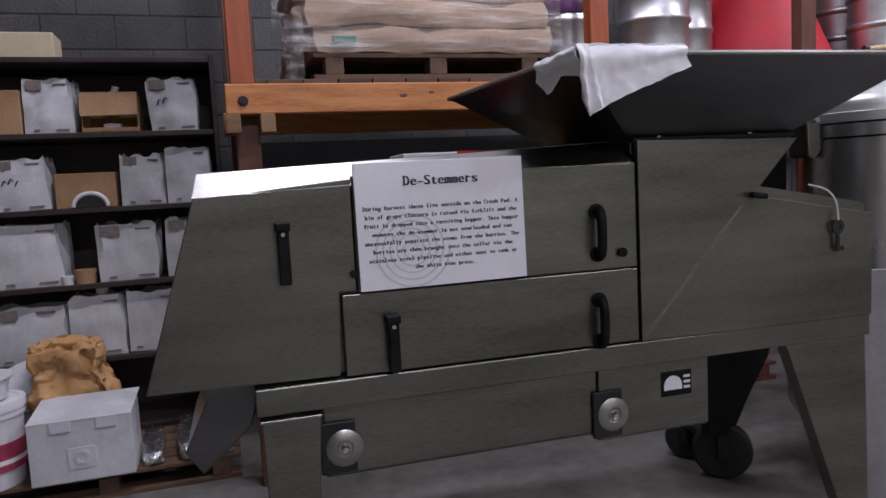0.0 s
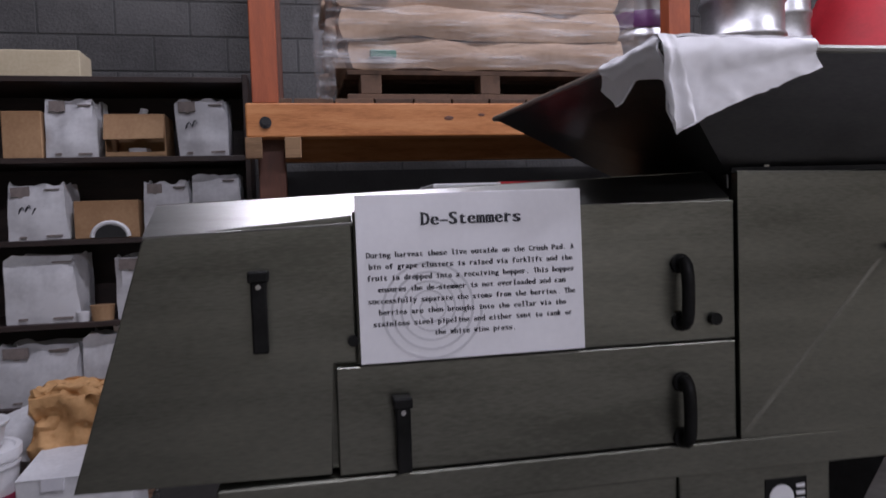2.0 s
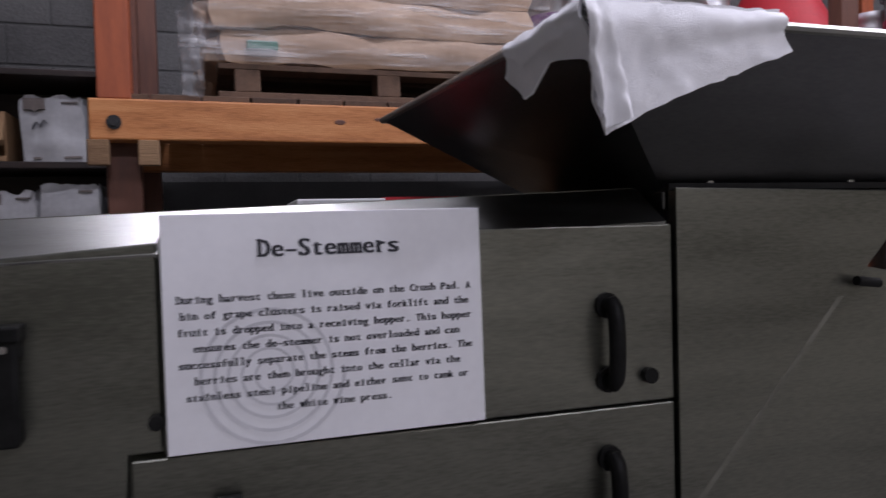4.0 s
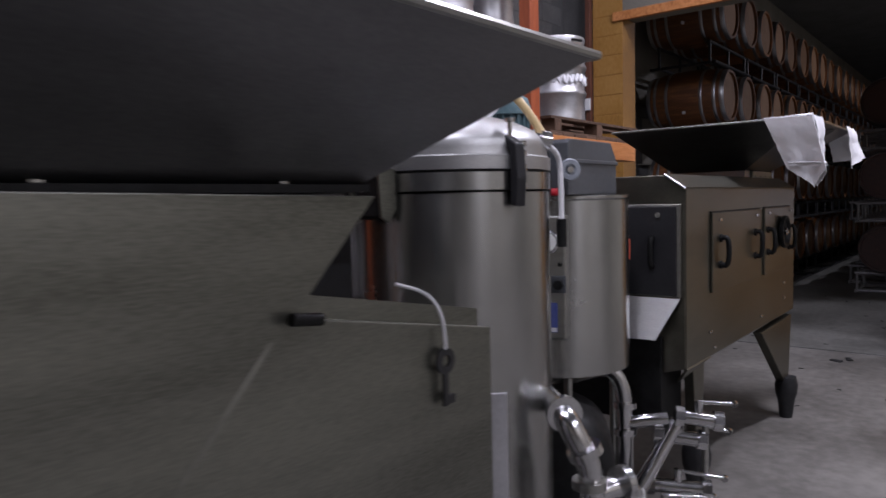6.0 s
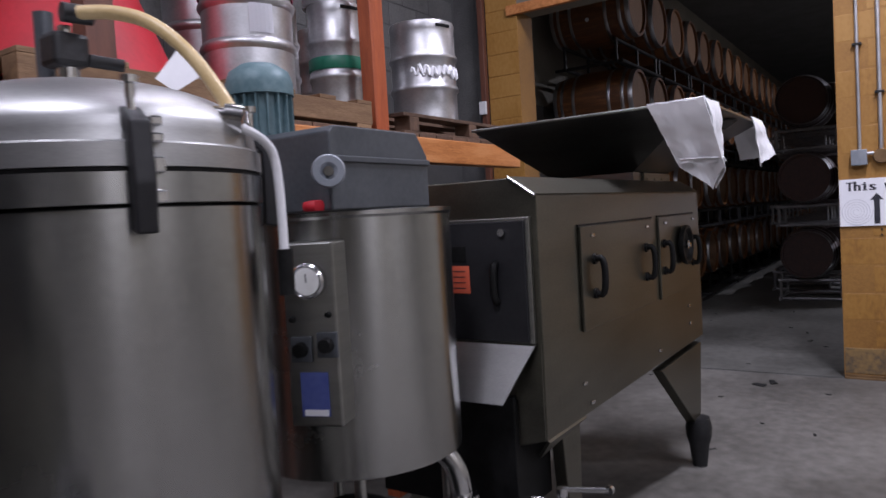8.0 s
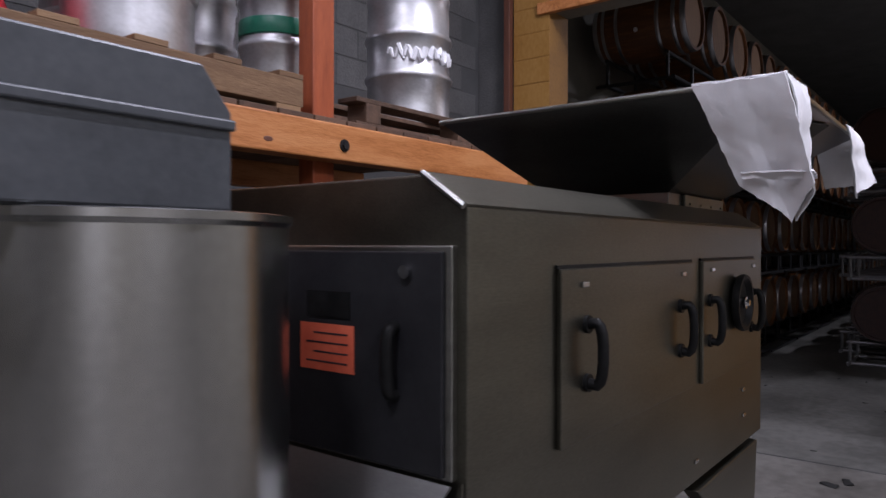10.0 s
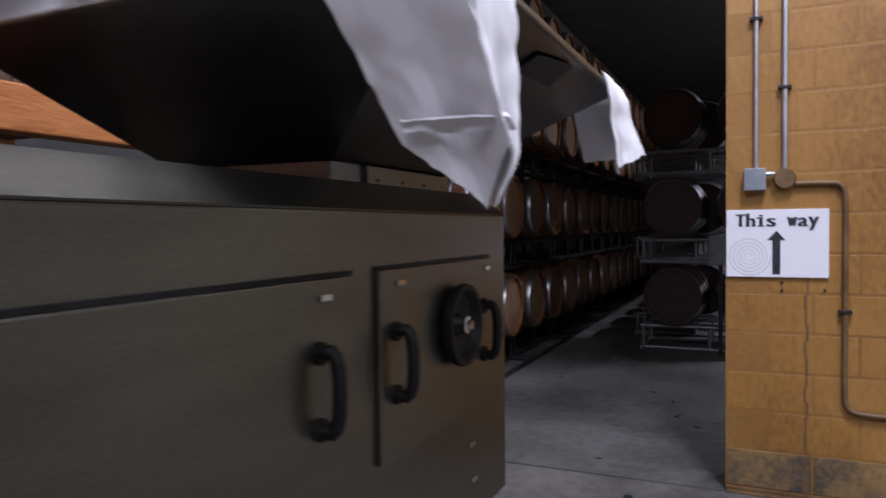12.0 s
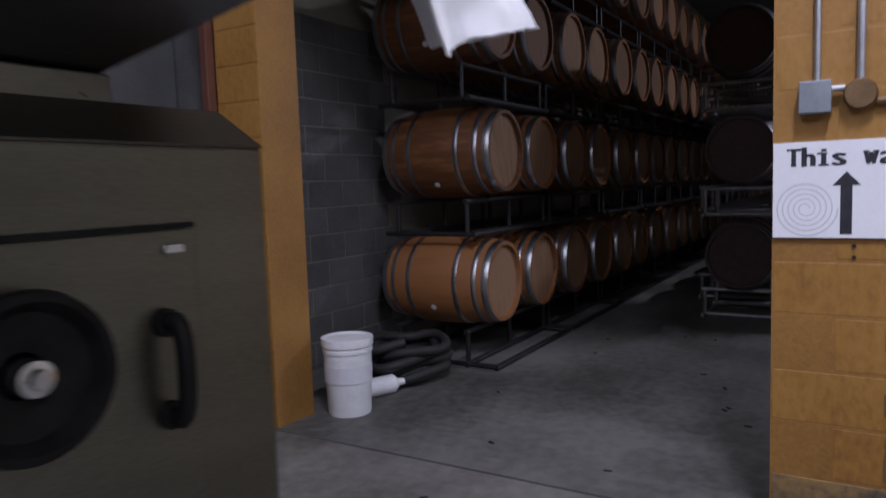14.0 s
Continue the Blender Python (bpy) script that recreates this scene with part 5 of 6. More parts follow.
def bag_shell(w, d, h, flare, seed, torn=0.035, rows=12):
    """An upright paper bag: four creased sides, a ragged open top folded in."""
    one = bmesh.new()
    nside = 9
    rings = []
    for r in range(rows + 3):
        t = min(1.0, r / rows)
        k = 1 + flare * t - (0.0 if r <= rows else 0.1 * (r - rows))
        ring = []
        for side in range(4):
            for i in range(nside):
                s = 2 * i / nside - 1
                x, y = ((s, -1), (1, s), (-s, 1), (-1, -s))[side]
                bulge = 0.02 * (1 - s * s) * math.sin(math.pi * t)
                px, py = x * w * k, y * d / 2 * (1 - 0.18 * t * t)
                px, py = (px, py + y * bulge) if side % 2 == 0 else (px + x * bulge * 0.6, py)
                z = h * t
                if t > 0.99:
                    z += torn * noise.noise(Vector((x * 2.3 + seed, y * 2.0, seed))) - (0.0 if r == rows else 0.03 * (r - rows))
                p = Vector((px, py, z))
                ridge = abs(noise.noise(Vector((px * 9 + seed * 3, py * 9, z * 6)))) * 0.03 + abs(noise.noise(Vector((px * 22, py * 22 + seed, z * 16)))) * 0.012
                out = Vector((0, y, 0)) if side % 2 == 0 else Vector((x, 0, 0))
                ring.append(one.verts.new(p - out * ridge * (0.35 + t)))
        rings.append(ring)
    n = 4 * nside
    for r in range(len(rings) - 1):
        for i in range(n):
            one.faces.new((rings[r][i], rings[r][(i + 1) % n], rings[r + 1][(i + 1) % n], rings[r + 1][i]))
    one.faces.new(list(reversed(rings[0])))
    one.faces.new(rings[-1])
    return one


def paper_bag(x0, x1, z, h, y=SY0 + 0.04, d=0.24, seed=0, tilt=0.0, flare=0.0, tag=1, pen=0, label="white printed paper bag with a grey corner label"):
    b = thing("paper_bag", pose((x0 + x1) / 2 + SHIFT, y + d / 2, z, 0, tilt, 0), label, "bag", "bags on the shelves")
    w = (x1 - x0) / 2
    part("bag_body", bag_shell(w * (1 - max(0, flare)), d, h, flare, seed), PAPER, b, "", True)
    front = -d / 2 - 0.006
    if tag:
        top = -d / 2 * 0.86 - 0.006
        part("corner_label", prism([(-w * 0.82, h * 0.8), (-w * 0.6, h * 0.8), (-w * 0.54, h * 0.775), (-w * 0.46, h * 0.775), (-w * 0.4, h * 0.8), (-w * 0.22, h * 0.8), (-w * 0.22, h * 0.97), (-w * 0.82, h * 0.97)], "y", top - 0.004, top + 0.006), TAGG, b, "grey brown square label")
    for k, (u, wd) in enumerate(((-0.62, 0.22), (0.25, 0.5))):
        part("print_line", box(w * u, w * (u + wd), front - 0.002, front + 0.012, h * 0.055, h * 0.085), TAGG, b)
    part("print_line", box(w * 0.25, w * 0.72, front + 0.016, front + 0.03, h * 0.89, h * 0.915), TAGG, b)
    for k in range(pen):
        part("pen_mark", tube([(w * (-0.5 + 0.22 * k) + 0.012 * math.cos(a), front, h * (0.55 + 0.03 * math.sin(k * 2.0)) + 0.016 * math.sin(a * 1.4)) for a in np.linspace(0, 5, 8)], 0.0018, 6), INK, b, "blue black pen scribble")


def open_carton(x0, x1, z, h, y=SY0 + 0.03, d=0.26, label="open cardboard box with its front flap hanging"):
    c = thing("cardboard_box", pose((x0 + x1) / 2 + SHIFT, y + d / 2, z), label, "box", "cardboard boxes")
    w, t = (x1 - x0) / 2, 0.005
    part("carton_wall", box(-w, w, -d / 2, -d / 2 + t, 0, h * 0.12), CARD, c)
    part("carton_wall", box(-w, w, d / 2 - t, d / 2, 0, h), CARD, c)
    part("carton_wall", box(-w, -w + t, -d / 2 + t, d / 2 - t, 0, h), CARD, c)
    part("carton_wall", box(w - t, w, -d / 2 + t, d / 2 - t, 0, h), CARD, c)
    part("carton_base", box(-w, w, -d / 2, d / 2, 0, t), CARD, c)
    part("flap", slab([(-w, -d / 2 - 0.03, h * 0.4), (w * 0.96, -d / 2 - 0.03, h * 0.42), (w, -d / 2, h), (-w, -d / 2, h)], 0.004), CARD, c)
    part("contents", blob(-w * 0.25, w * 0.35, -d / 2 + 0.01, 0.0, 0.006, h * 0.2, 5, 0.3, 0.015, 14, x0), PAPER, c, "crumpled white packing", True)
    bottle = thing("small_bottle", pose((x0 + x1) / 2 + SHIFT, y + d / 2, z + h * 0.75, 0, 14, 0), "white plastic bottle poking out of the box", "bottle")
    part("bottle_body", lathe([(0, 0), (0.035, 0), (0.035, 0.05), (0.018, 0.075), (0.018, 0.095), (0, 0.095)], 20), WHITEP, bottle, "", True)


def closed_carton(x0, x1, z, h, label="plain closed brown cardboard box"):
    c = thing("cardboard_box", pose((x0 + x1) / 2 + SHIFT, SY0 + 0.16, z), label, "box", "cardboard boxes")
    w = (x1 - x0) / 2
    part("carton_body", box(-w, w, -0.13, 0.13, 0, h, 0.004), CARD, c)
    part("seam", box(-w, w, -0.003, 0.003, h - 0.002, h + 0.001), DWOOD, c)


L = LEVELS
SHIFT = -0.075
closed_carton(-0.46, -0.295, L[4], 0.215)
paper_bag(-0.285, -0.06, L[4], 0.27, seed=1)
open_carton(-0.03, 0.235, L[4], 0.2)
paper_bag(0.28, 0.535, L[4], 0.27, seed=2, tilt=-2, flare=0.12, pen=2)
paper_bag(-0.46, -0.2, L[3], 0.255, seed=3, tilt=-2, flare=-0.06, pen=4, label="torn white paper bag marked in pen")
closed_carton(-0.18, 0.10, L[3], 0.175, label="sagging brown cardboard box")
paper_bag(0.12, 0.335, L[3], 0.255, seed=4, flare=-0.03)
paper_bag(0.34, 0.565, L[3], 0.285, seed=5, tag=0)
paper_bag(-0.50, -0.165, L[2], 0.31, seed=6, flare=0.06, tag=0)
paper_bag(-0.03, 0.285, L[2], 0.29, seed=7, flare=0.1)
paper_bag(0.31, 0.57, L[2], 0.3, seed=8)
paper_bag(-0.55, -0.19, L[1], 0.28, seed=9, flare=0.05)
paper_bag(-0.18, 0.085, L[1], 0.31, seed=10, tag=0)
paper_bag(0.075, 0.345, L[1], 0.31, seed=11, tilt=3, flare=0.14, tag=0)
for i, xx in enumerate((-0.8, -1.2, -1.6, -2.0)):
    for lv in (1, 2, 3, 4):
        paper_bag(xx - 0.13, xx + 0.13, L[lv], 0.27, seed=12 + i * 4 + lv)
roll = thing("tape_roll", pose(-0.02 + SHIFT, SY0 + 0.004, L[3]), "half sunk roll of clear tape in the box mouth", "tape")
part("roll_ring", tube([(0.078 * math.cos(a), 0, 0.006 + 0.066 * math.sin(a)) for a in np.linspace(0, math.pi, 15)], 0.011, 10, rounded=0), WHITEP, roll, "", True)
part("roll_hollow", prism([(0.072 * math.cos(a), 0.002 + 0.06 * math.sin(a)) for a in np.linspace(0, math.pi, 15)], "y", -0.004, 0.004), RUBBER_AND_SHADE, roll, "dark hollow of the roll")
jar = thing("jar", pose(-0.165 + SHIFT, SY0 + 0.04, L[2]), "small white plastic jar", "jar")
part("jar_body", lathe([(0, 0), (0.025, 0), (0.027, 0.03), (0, 0.03)], 20), WHITEP, jar, "", True)
part("jar_lid", lathe([(0, 0.03), (0.029, 0.03), (0.029, 0.045), (0, 0.045)], 20), WHITEP, jar, "", True)
tin = thing("jar", pose(-0.085 + SHIFT, SY0 + 0.06, L[2]), "squat clear tub of tan powder", "tub")
part("tub_body", lathe([(0, 0), (0.048, 0), (0.052, 0.055), (0.054, 0.07), (0, 0.07)], 24), CARD, tin, "", True)
cup = thing("jar", pose(-0.02 + SHIFT, SY0 + 0.1, L[1] + 0.318), "small white cup standing on a bag", "cup")
part("cup_body", lathe([(0, 0), (0.03, 0), (0.036, 0.05), (0, 0.05)], 20), WHITEP, cup, "", True)
foam = thing("foam_block", pose(-0.47, SY0 + 0.06, L[5]), "cream foam block on top of the shelves", "block")
part("foam_body", box(-0.35, 0.27, 0.0, 0.2, 0, 0.13, 0.006), CREAM, foam)

def crumpled(bm, amount, scale):
    """Pushes sharp creases into a soft body."""
    bm.normal_update()
    for v in bm.verts:
        f = abs(noise.noise(v.co * scale)) + 0.5 * abs(noise.noise(v.co * scale * 2.3 + Vector((3, 1, 7))))
        v.co -= v.normal * amount * (0.9 - 1.6 * min(f, 0.6))
        v.co.z = max(v.co.z, 0.0)
    return bm


fp = block_pallet(pose(-0.05, 4.26, 0), "dark floor pallet in front of the shelves", 1.15, 0.68)
PZ = 0.112
kb_ = thing("paper_sack", pose(-0.22, 4.30, PZ), "crumpled brown kraft paper sack", "bag")
part("sack_body", crumpled(blob(-0.17, 0.17, -0.14, 0.14, 0, 0.54, 26, 0.2, 0.03, 7, 5, -0.2), 0.06, 9), KRAFT, kb_, "", True)
part("rolled_mouth", crumpled(blob(-0.15, 0.13, -0.1, 0.08, 0.47, 0.55, 12, 0.3, 0.03, 11, 8), 0.03, 14), KRAFT, kb_, "rolled and creased sack mouth", True)
wbx = thing("carton", pose(-0.12, 4.02, PZ), "white carton with cut tape tabs on the pallet", "box")
part("carton_body", box(-0.21, 0.2, -0.14, 0.13, 0, 0.27, 0.004), PAPER, wbx)
part("carton_lid", slab([(-0.21, -0.142, 0.272), (0.2, -0.142, 0.272), (0.21, 0.14, 0.31), (-0.2, 0.14, 0.31)], 0.004), PAPER, wbx)
for sx in (-0.12, 0.06):
    part("tape_tab", box(sx, sx + 0.08, -0.146, -0.139, 0.225, 0.274), SPIRAL, wbx, "grey tape tab")
part("printed_mark", box(-0.06, 0.05, -0.1445, -0.14, 0.06, 0.15), SPIRAL, wbx, "pale grey printed square")
part("printed_ring", lathe([(0.018, 0), (0.032, 0), (0.032, 0.003), (0.018, 0.003), (0.018, 0)], 24, pose(-0.005, -0.1445, 0.105, 90, 0, 0)), PAPER, wbx)
for i, sx in enumerate((0.13, 0.29, 0.43)):
    st = thing("foil_bundle", pose(sx, 4.18, PZ, 0, 0, 4), "strip of crinkled silver foil packing on the pallet", "foil", "foil strips")
    part("foil", blob(-0.045, 0.045, -0.25, 0.2, 0, 0.05 + 0.03 * i, 9, 0.15, 0.014, 20, i), FOIL, st, "", True)


def bucket(m, r, h, label, lid=True):
    b = thing("plastic_bucket", m, label, "bucket", "buckets")
    part("tub", lathe([(0, 0), (r * 0.84, 0), (r * 0.86, 0.01), (r * 0.96, h * 0.82), (r * 1.0, h * 0.82), (r * 1.0, h * 0.86), (r * 0.965, h * 0.86), (r * 0.97, h * 0.93)], 44), WHITEP, b, "", True)
    part("lid", lathe([(0, h * 0.985), (r * 0.86, h * 0.985), (r * 0.9, h), (r * 1.03, h), (r * 1.04, h * 0.985), (r * 1.03, h * 0.9), (r * 0.975, h * 0.9)], 44), WHITEP, b, "rimmed lid", True)
    return b


bk1 = bucket(pose(-0.52, 4.02, PZ), 0.16, 0.37, "white plastic bucket with a maroon printed label")
part("label_print", lathe([(0.148, 0.08), (0.151, 0.08), (0.156, 0.2), (0.152, 0.2)], 44), MAROON, bk1, "maroon and white label", True)
part("label_print", lathe([(0.1495, 0.11), (0.153, 0.11), (0.1545, 0.13), (0.151, 0.13)], 44), SIGNW, bk1, "", True)
bucket(pose(-0.55, 4.02, PZ + 0.372), 0.15, 0.1, "short white tub stacked on the bucket")
paperw = thing("loose_paper", pose(-0.42, 4.35, PZ), "folded white paper packing", "paper")
part("paper_fold", slab([(-0.2, -0.08, 0.26), (0.1, -0.1, 0.22), (0.14, 0.02, 0.36), (0.03, 0.1, 0.46), (-0.18, 0.06, 0.38)], 0.005), PAPER, paperw)
part("paper_base", box(-0.16, 0.1, -0.06, 0.1, 0, 0.26, 0.004), PAPER, paperw)


# ---- wall fittings by the opening ----
way = thing("direction_sign", pose(SIDE - 0.012, 1.856, 1.281, 0, 0, -90), "white This way sign with an up arrow on the yellow wall", "sign")
WW, WH = 0.462, 0.338
part("board", box(-WW / 2, WW / 2, -0.004, 0.006, -WH / 2, WH / 2, 0.001), SIGNW, way)
typed("This way", 0.047, 0.064, pose(0.0, -0.0052, WH / 2 - 0.085) @ FLAT, way, INK, "lettering", 0.13)
part("arrow", prism([(-0.018, -0.155), (0.018, -0.155), (0.018, 0.015), (0.042, 0.015), (0.0, 0.062), (-0.042, 0.015), (-0.018, 0.015)], "y", -0.0056, -0.0035), INK, way, "black printed arrow")
spiral(-0.125, -0.065, 0.1, 5, -0.0047, 0.0026, way)

con = thing("conduit_run", pose(SIDE, 0, 0), "steel conduit and junction boxes on the yellow wall", "conduit")
part("junction_box", box(-0.06, 0.0, 1.905, 2.005, 1.545, 1.655, 0.004), BOXG, con, "grey junction box")
part("round_box", lathe([(0, 0.05), (0.045, 0.05), (0.052, 0.04), (0.052, 0), (0, 0)], 28, pose(0, 1.82, 1.60, 0, -90, 0)), BROWNC, con, "painted round conduit body", True)
part("upright_conduit", tube([(-0.02, 1.95, 1.655), (-0.02, 1.95, 4.9)], 0.011, 12, rounded=0), GALV, con, "", True)
part("upright_conduit", tube([(-0.02, 1.82, 1.65), (-0.02, 1.82, 4.9)], 0.013, 12, rounded=0), GALV, con, "", True)
part("nipple", rod((-0.03, 1.905, 1.625), (-0.03, 1.865, 1.625), 0.012, 12), GALV, con, "", True)
part("bent_conduit", tube([(-0.02, 1.77, 1.575), (-0.02, 1.66, 1.575), (-0.02, 1.56, 1.57), (-0.02, 1.555, 1.45), (-0.02, 1.555, 1.0), (-0.02, 1.555, 0.62), (-0.02, 1.555, 0.47), (-0.02, 1.45, 0.455), (-0.02, 1.2, 0.455), (-0.02, 0.95, 0.455)], 0.013, 12), BROWNC, con, "conduit bent round to the floor level", True)
for (yy, zz) in ((1.555, 0.95), (1.82, 2.05), (1.95, 2.4), (1.2, 0.455)):
    part("saddle_clip", box(-0.036, 0.0, yy - 0.03, yy + 0.03, zz - 0.008, zz + 0.008, 0.002), RACKM, con)
for (yy, zz) in ((1.83, 1.085), (1.83, 1.045), (1.64, 1.05)):
    plug = thing("wall_plug", pose(SIDE, yy, zz), "old bolt stub in the painted blocks", "bolt", "bolt stubs")
    part("stub", rod((-0.008, 0, 0), (0.004, 0, 0), 0.007, 8), RACKM, plug)
for (yy, zz) in ((4.72, 1.18), (4.72, 1.03), (4.7, 0.12)):
    plug = thing("wall_plug", pose(SIDE, yy, zz), "dark hole plug in the painted jamb", "bolt", "bolt stubs")
    part("stub", rod((-0.006, 0, 0), (0.004, 0, 0), 0.02, 10), RACKM, plug)
post = thing("corner_post", pose(0, 0, 0), "red brown timber post fixed beside the yellow jamb", "post")
part("timber", box(SIDE - 0.06, SIDE - 0.002, 4.955, 5.01, 0, 5.0, 0.006), BROWNP, post)
swb = thing("switch_box", pose(SIDE - 0.06, 4.985, 2.35), "small pale switch box on the timber post", "switch")
part("switch_body", box(-0.03, 0.0, -0.035, 0.035, -0.06, 0.06, 0.004), WHITEP, swb)

stain = thing("wall_crack", pose(SIDE, 1.72, 0), "dark crack with a drip stain in the painted blocks", "crack")
for k in range(14):
    w = 0.0025 + 0.003 * abs(math.sin(k * 1.7)) + (0.012 if k < 1 else 0)
    off = 0.006 * math.sin(k * 2.3)
    part("crack_piece", box(-0.0045, 0.0, off - w, off + w, 0.03 + k * 0.077, 0.03 + (k + 1) * 0.077), BROWNC, stain)

strip = thing("base_angle", pose(SIDE, 0, 0), "rusty steel angle along the foot of the painted wall", "angle strip")
part("angle_leg", box(-0.035, -0.004, EDGE - 1.2, EDGE - 0.003, 0.0, 0.012, 0.002), BROWNC, strip)
part("angle_upright", box(-0.01, -0.004, EDGE - 1.2, EDGE - 0.003, 0.012, 0.03, 0.002), BROWNC, strip)
crack = thing("floor_joint", pose(8.22, 0, 0), "dark worn joint line across the concrete at the opening", "floor joint")
part("joint_line", box(-0.008, 0.008, EDGE, JAMB, 0.0, 0.003), MORTAR, crack)
for (dx, dy, a) in ((7.91, 2.525, 20), (7.80, 2.60, 70), (5.99, 1.56, 40)):
    deb = thing("debris", pose(dx, dy, 0, 0, 0, a), "small scrap of black rubber on the floor", "scrap", "floor scraps")
    part("scrap", blob(-0.045, 0.045, -0.02, 0.02, 0, 0.012, 4, 0.5, 0.012, 20, dx), RUBBER_AND_SHADE, deb, "", True)
for i in range(26):
    sx, sy = random.uniform(6.3, 12), random.uniform(1.3, 3.9)
    deb = thing("leaf_litter", pose(sx, sy, 0, 0, 0, random.uniform(0, 360)), "small dark fleck of dirt on the concrete", "dirt", "dirt flecks")
    part("fleck", blob(-0.018, 0.018, -0.009, 0.009, 0, 0.004, 2, 0.6, 0.006, 30, i), RUBBER_AND_SHADE, deb)

# ---- barrel cellar ----
bkt = bucket(pose(8.66, 4.44, 0), 0.15, 0.46, "white plastic bucket with a lid beside the jamb")
part("label_print", lathe([(0.1395, 0.2), (0.1415, 0.2), (0.1435, 0.3), (0.1415, 0.3)], 44), SPIRAL, bkt, "faded grey label", True)
jug = thing("plastic_jug", pose(9.05, 4.45, 0.06), "white jug lying on its side by the bucket", "jug")
part("jug_body", lathe([(0, -0.14), (0.055, -0.14), (0.06, -0.1), (0.06, 0.05), (0.025, 0.09), (0.022, 0.13), (0, 0.13)], 28, pose(0, 0, 0, 0, 90, -25)), WHITEP, jug, "", True)
hs = thing("hose_coil", pose(9.45, 4.55, 0), "black rubber hose heaped by the barrel rack", "hose")
pts = []
for i in range(70):
    a = i * 0.42
    rr = 0.22 + 0.05 * math.sin(i * 0.7)
    pts.append((rr * 1.5 * math.cos(a), rr * math.sin(a), 0.035 + 0.0035 * i + 0.02 * math.sin(i * 1.3)))
part("hose_coil_loop", tube(pts, 0.034, 10, rounded=1), RUBBER_AND_SHADE, hs, "", True)

BR, BH, BL = 0.345, 0.3, 0.93


def bilge(t):
    return BH + (BR - BH) * (1 - (2 * t - 1) ** 2)


def make_barrel(m, oak=OAK, head=OAKH):
    b = thing("wine_barrel", m, "oak wine barrel with galvanised hoops on a steel rack", "barrel", "stacked barrels")
    prof = [(bilge(t), BL * t - BL / 2) for t in np.linspace(0, 1, 17)]
    prof = [(BH - 0.03, -BL / 2 + 0.03), (BH - 0.028, -BL / 2)] + prof + [(BH - 0.028, BL / 2), (BH - 0.03, BL / 2 - 0.03)]
    tilt = pose(0, 0, 0, 90, 0, 0)
    part("stave_body", lathe(prof, 40, tilt), oak, b, "", True)
    for s in (-1, 1):
        part("head", lathe([(0, s * (BL / 2 - 0.03)), (BH - 0.029, s * (BL / 2 - 0.03))], 40, tilt), head, b, "flat oak head")
    for t0, t1 in ((0.0, 0.055), (0.1, 0.14), (0.26, 0.3), (0.7, 0.74), (0.86, 0.9), (0.945, 1.0)):
        part("hoop", lathe([(bilge(t) + (0.003 if 0.0 < k < 3 else 0.0), BL * t - BL / 2) for k, t in enumerate(np.linspace(t0, t1, 4))], 40, tilt), HOOP, b, "galvanised hoop", True)
    part("bung", rod((-0.27, 0, -0.17), (-0.294, 0, -0.185), 0.022, 14), WHITEP, b, "pale bung", True)
    return b


def make_rack(m, material, width=1.45, reach=0.54):
    r = thing("barrel_rack", m, "tubular steel cradle rack carrying two barrels", "barrel rack", "barrel racks")
    for y in (-0.3, 0.3):
        bm = rod((-width / 2, y, 0.022), (width / 2, y, 0.022), 0.022, 10)
        for x in (-width / 2 + 0.03, 0, width / 2 - 0.03):
            bm = rod((x, y, 0.022), (x, y, 0.255), 0.018, 8, bm)
        part("runner", bm, material, r)
        part("top_rail", rod((-width / 2, y, 0.262), (width / 2, y, 0.262), 0.02, 10), material, r)
    for x in (-width / 2 + 0.03, width / 2 - 0.03):
        part("side_bar", rod((x, -reach, 0.022), (x, 0.42, 0.022), 0.018, 8), material, r)
    part("front_bar", rod((-width / 2, -reach, 0.022), (width / 2, -reach, 0.022), 0.022, 10), material, r)
    return r


PITCH, TIER, ROWY = 0.765, 0.975, 4.585
first = make_barrel(pose(10.17, ROWY, 0.605))
rack0 = make_rack(pose(10.17 + PITCH / 2, ROWY, 0), RACKM)
rack1 = make_rack(pose(10.21 + PITCH / 2, ROWY, TIER - 0.022), RACKM, 1.45, 0.36)
for tier in range(4):
    for k in range(22):
        xx = 10.17 + 0.04 * (tier % 2) + PITCH * k + random.uniform(-0.015, 0.015)
        if (tier, k) != (0, 0):
            copy_thing(first, pose(xx, ROWY + random.uniform(-0.015, 0.015), 0.605 + TIER * tier, 0, random.choice((0, 0, 15, -12)), 0))
        if k % 2 == 0 and (tier, k) not in ((0, 0), (1, 0)):
            copy_thing(rack1 if tier else rack0, pose(xx + PITCH / 2, ROWY, TIER * tier - (0.022 if tier else 0)))
grey_rack = make_rack(pose(12.75, 2.42, 0, 0, 0, 90), RACKG, 1.45, 0.4)
dark_barrel = make_barrel(pose(12.78, 2.79, 0.6, 0, 0, 90), DOAK, DOAK)
for tier in range(3):
    for k in range(2):
        if (tier, k) != (0, 0):
            copy_thing(dark_barrel, pose(12.78 + 0.0 * k, 2.79 - 0.76 * k, 0.6 + TIER * tier, 0, 0, 90))
    if tier:
        copy_thing(grey_rack, pose(12.75, 2.42, TIER * tier - 0.022, 0, 0, 90))
for tier in range(3):
    for k in range(8):
        copy_thing(grey_rack, pose(13.8 + k * 1.0, 2.65, TIER * tier - (0.022 if tier else 0), 0, 0, 90))
        copy_thing(dark_barrel, pose(13.8 + k * 1.0, 2.55, 0.6 + TIER * tier, 0, 0, 90))
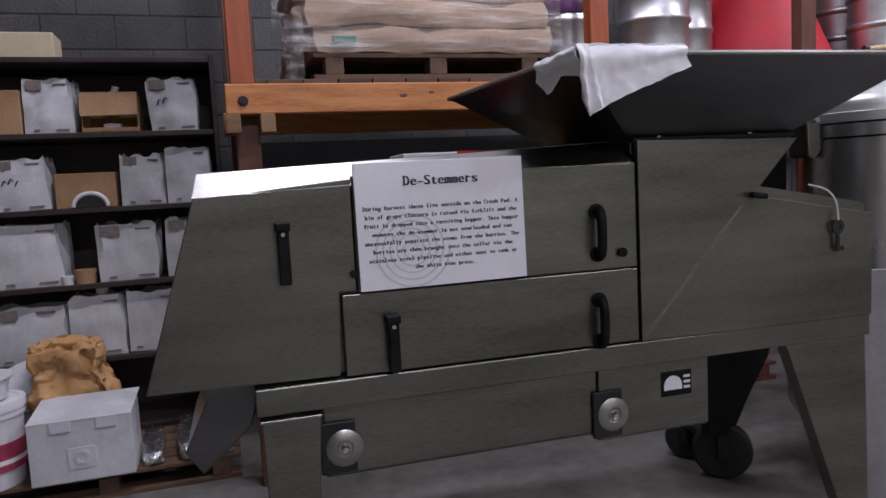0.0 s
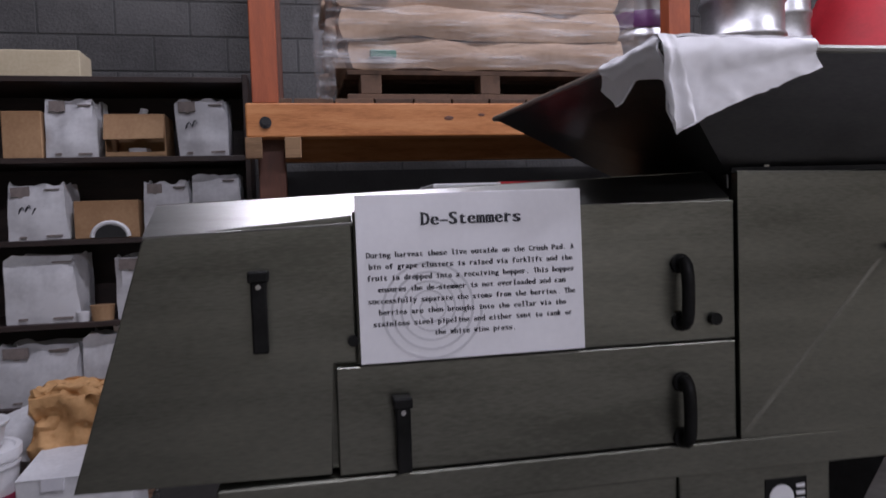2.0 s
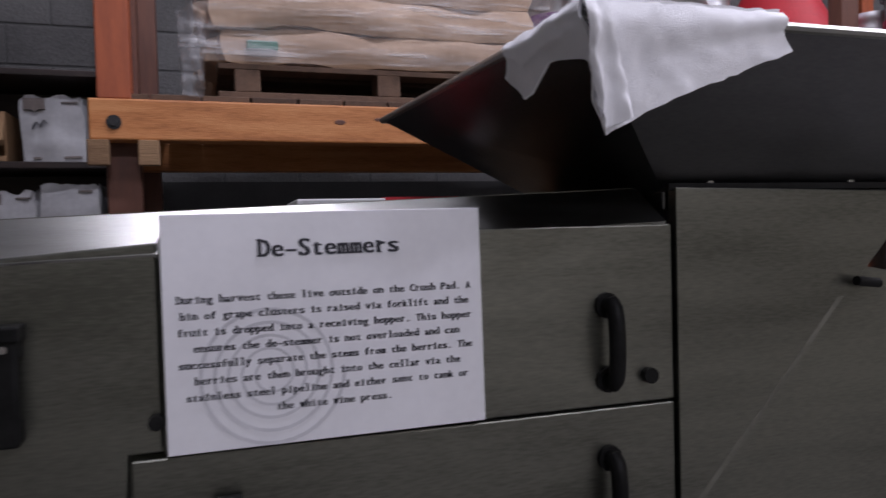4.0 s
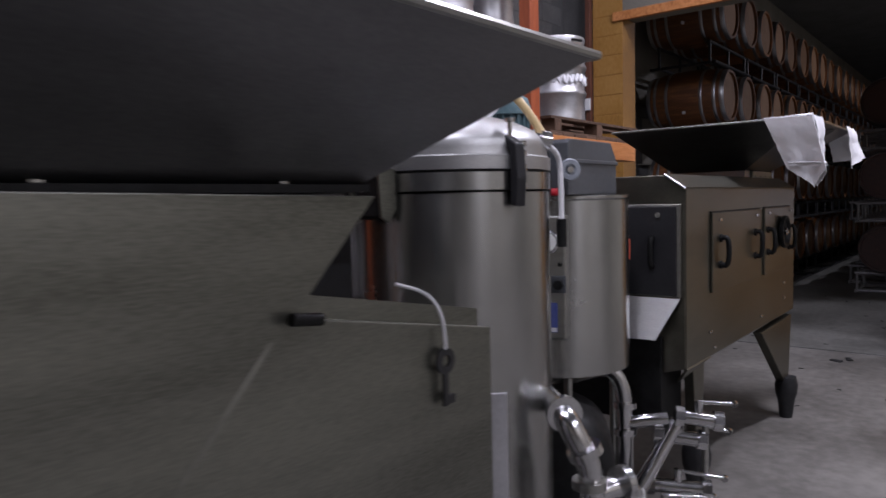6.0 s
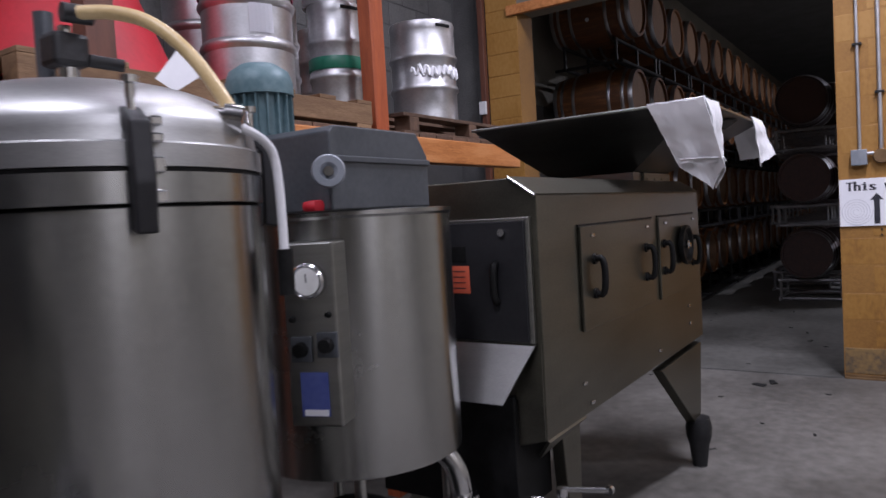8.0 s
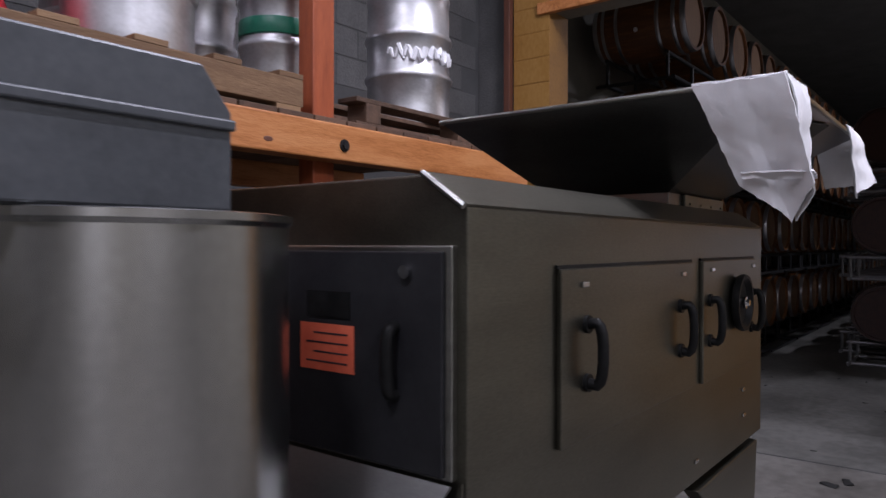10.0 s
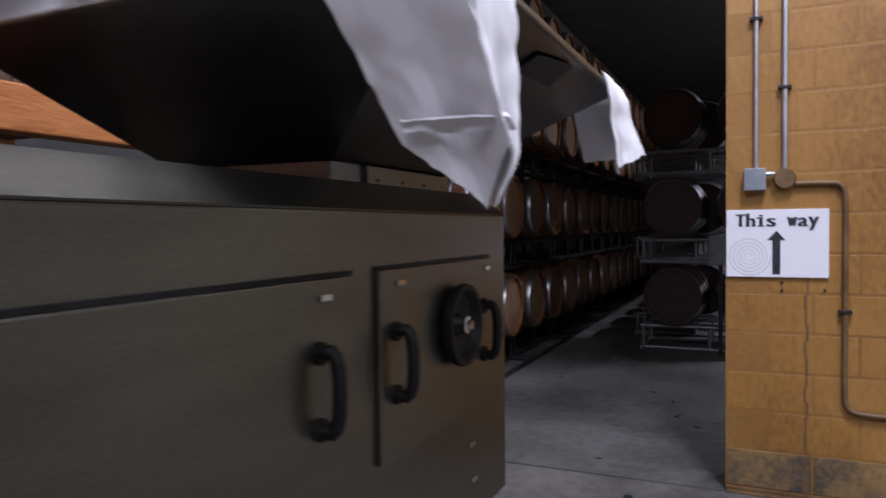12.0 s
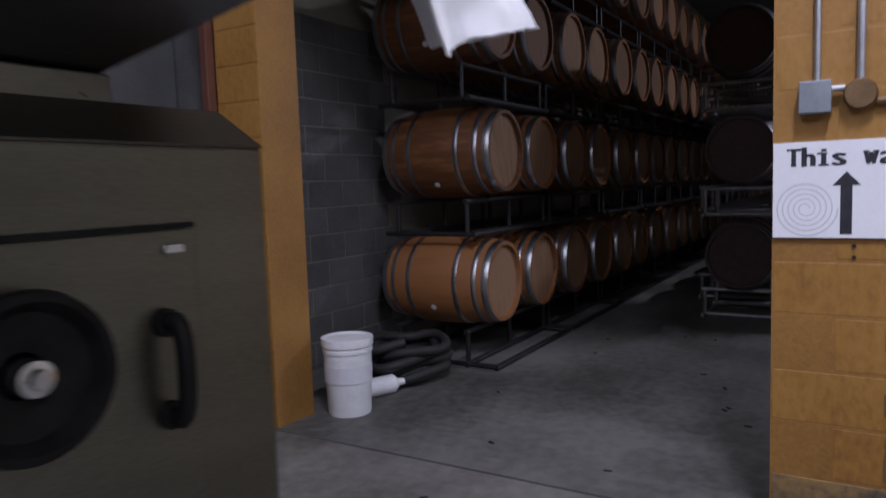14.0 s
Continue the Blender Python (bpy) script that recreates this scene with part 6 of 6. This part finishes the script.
gb = thing("electrical_box", pose(12.25, 2.3, 1.1), "grey metal panel box fixed on the barrel rack", "box")
part("box_body", box(-0.03, 0.04, -0.22, 0.12, -0.14, 0.16, 0.004), BOXG, gb)
part("mount_bar", box(0.02, 0.5, -0.02, 0.02, -0.02, 0.02), RACKM, gb)
part("mount_post", box(0.0, 0.03, -0.02, 0.02, -1.1, 0.02), RACKM, gb)

# ---- masonry pieces, last ----
def block_wall(parent, axis, fixed, a0, a1, z0, z1, material, proud=0.006, base=None, limit=300):
    """Blocks 0.39 x 0.19 m with recessed joints; axis along the wall."""
    bm = box(-0.195, 0.195, -proud, 0.01, -0.095, 0.095, 0.004) if axis == "x" else box(-proud, 0.01, -0.195, 0.195, -0.095, 0.095, 0.004)
    proto = mesh_ob("block", bm, material)
    me = proto.data
    bpy.data.objects.remove(proto)
    count = 0
    course = 0
    z = z0
    while z + 0.2 <= z1 + 1e-6 and count < limit:
        a = a0 + (0.2 if course % 2 else 0.0)
        while a + 0.4 <= a1 + 1e-6 and count < limit:
            ob = new("block", me)
            ob.parent = parent
            c = a + 0.2
            ob.location = (c, fixed, z + 0.1) if axis == "x" else (fixed, c, z + 0.1)
            if base and course < base[0]:
                ob.data = base[1]
            count += 1
            a += 0.4
        z += 0.2
        course += 1


bm = box(-0.003, 0.01, -0.195, 0.195, -0.095, 0.095, 0.004)
scuffed = mesh_ob("block", bm, YBASE)
scuffed_me = scuffed.data
bpy.data.objects.remove(scuffed)
block_wall(wall_back, "x", BACK, -2.6, 3.0, 1.2, 4.0, CMU, 0.004, limit=200)
block_wall(wall_back, "x", BACK, 3.0, 8.2, 2.4, 4.0, CMU, 0.004, limit=100)
block_wall(wall_east, "y", SIDE, EDGE - 1.2, EDGE, 0.03, 3.4, YELLOW, 0.0009, (1, scuffed_me), 110)
jamb_block = mesh_ob("block", box(-0.003, 0.01, 0.0025, 0.3275, -0.095, 0.095, 0.003), YELLOW)
jamb_me = jamb_block.data
bpy.data.objects.remove(jamb_block)
for k in range(20):
    ob = new("block", jamb_me)
    ob.parent = wall_jamb
    ob.location = (SIDE, JAMB, 0.13 + 0.2 * k)
block_wall(wall_cellar, "x", BACK, SIDE + THICK, 10.6, 0.0, 2.6, CMU, limit=80)
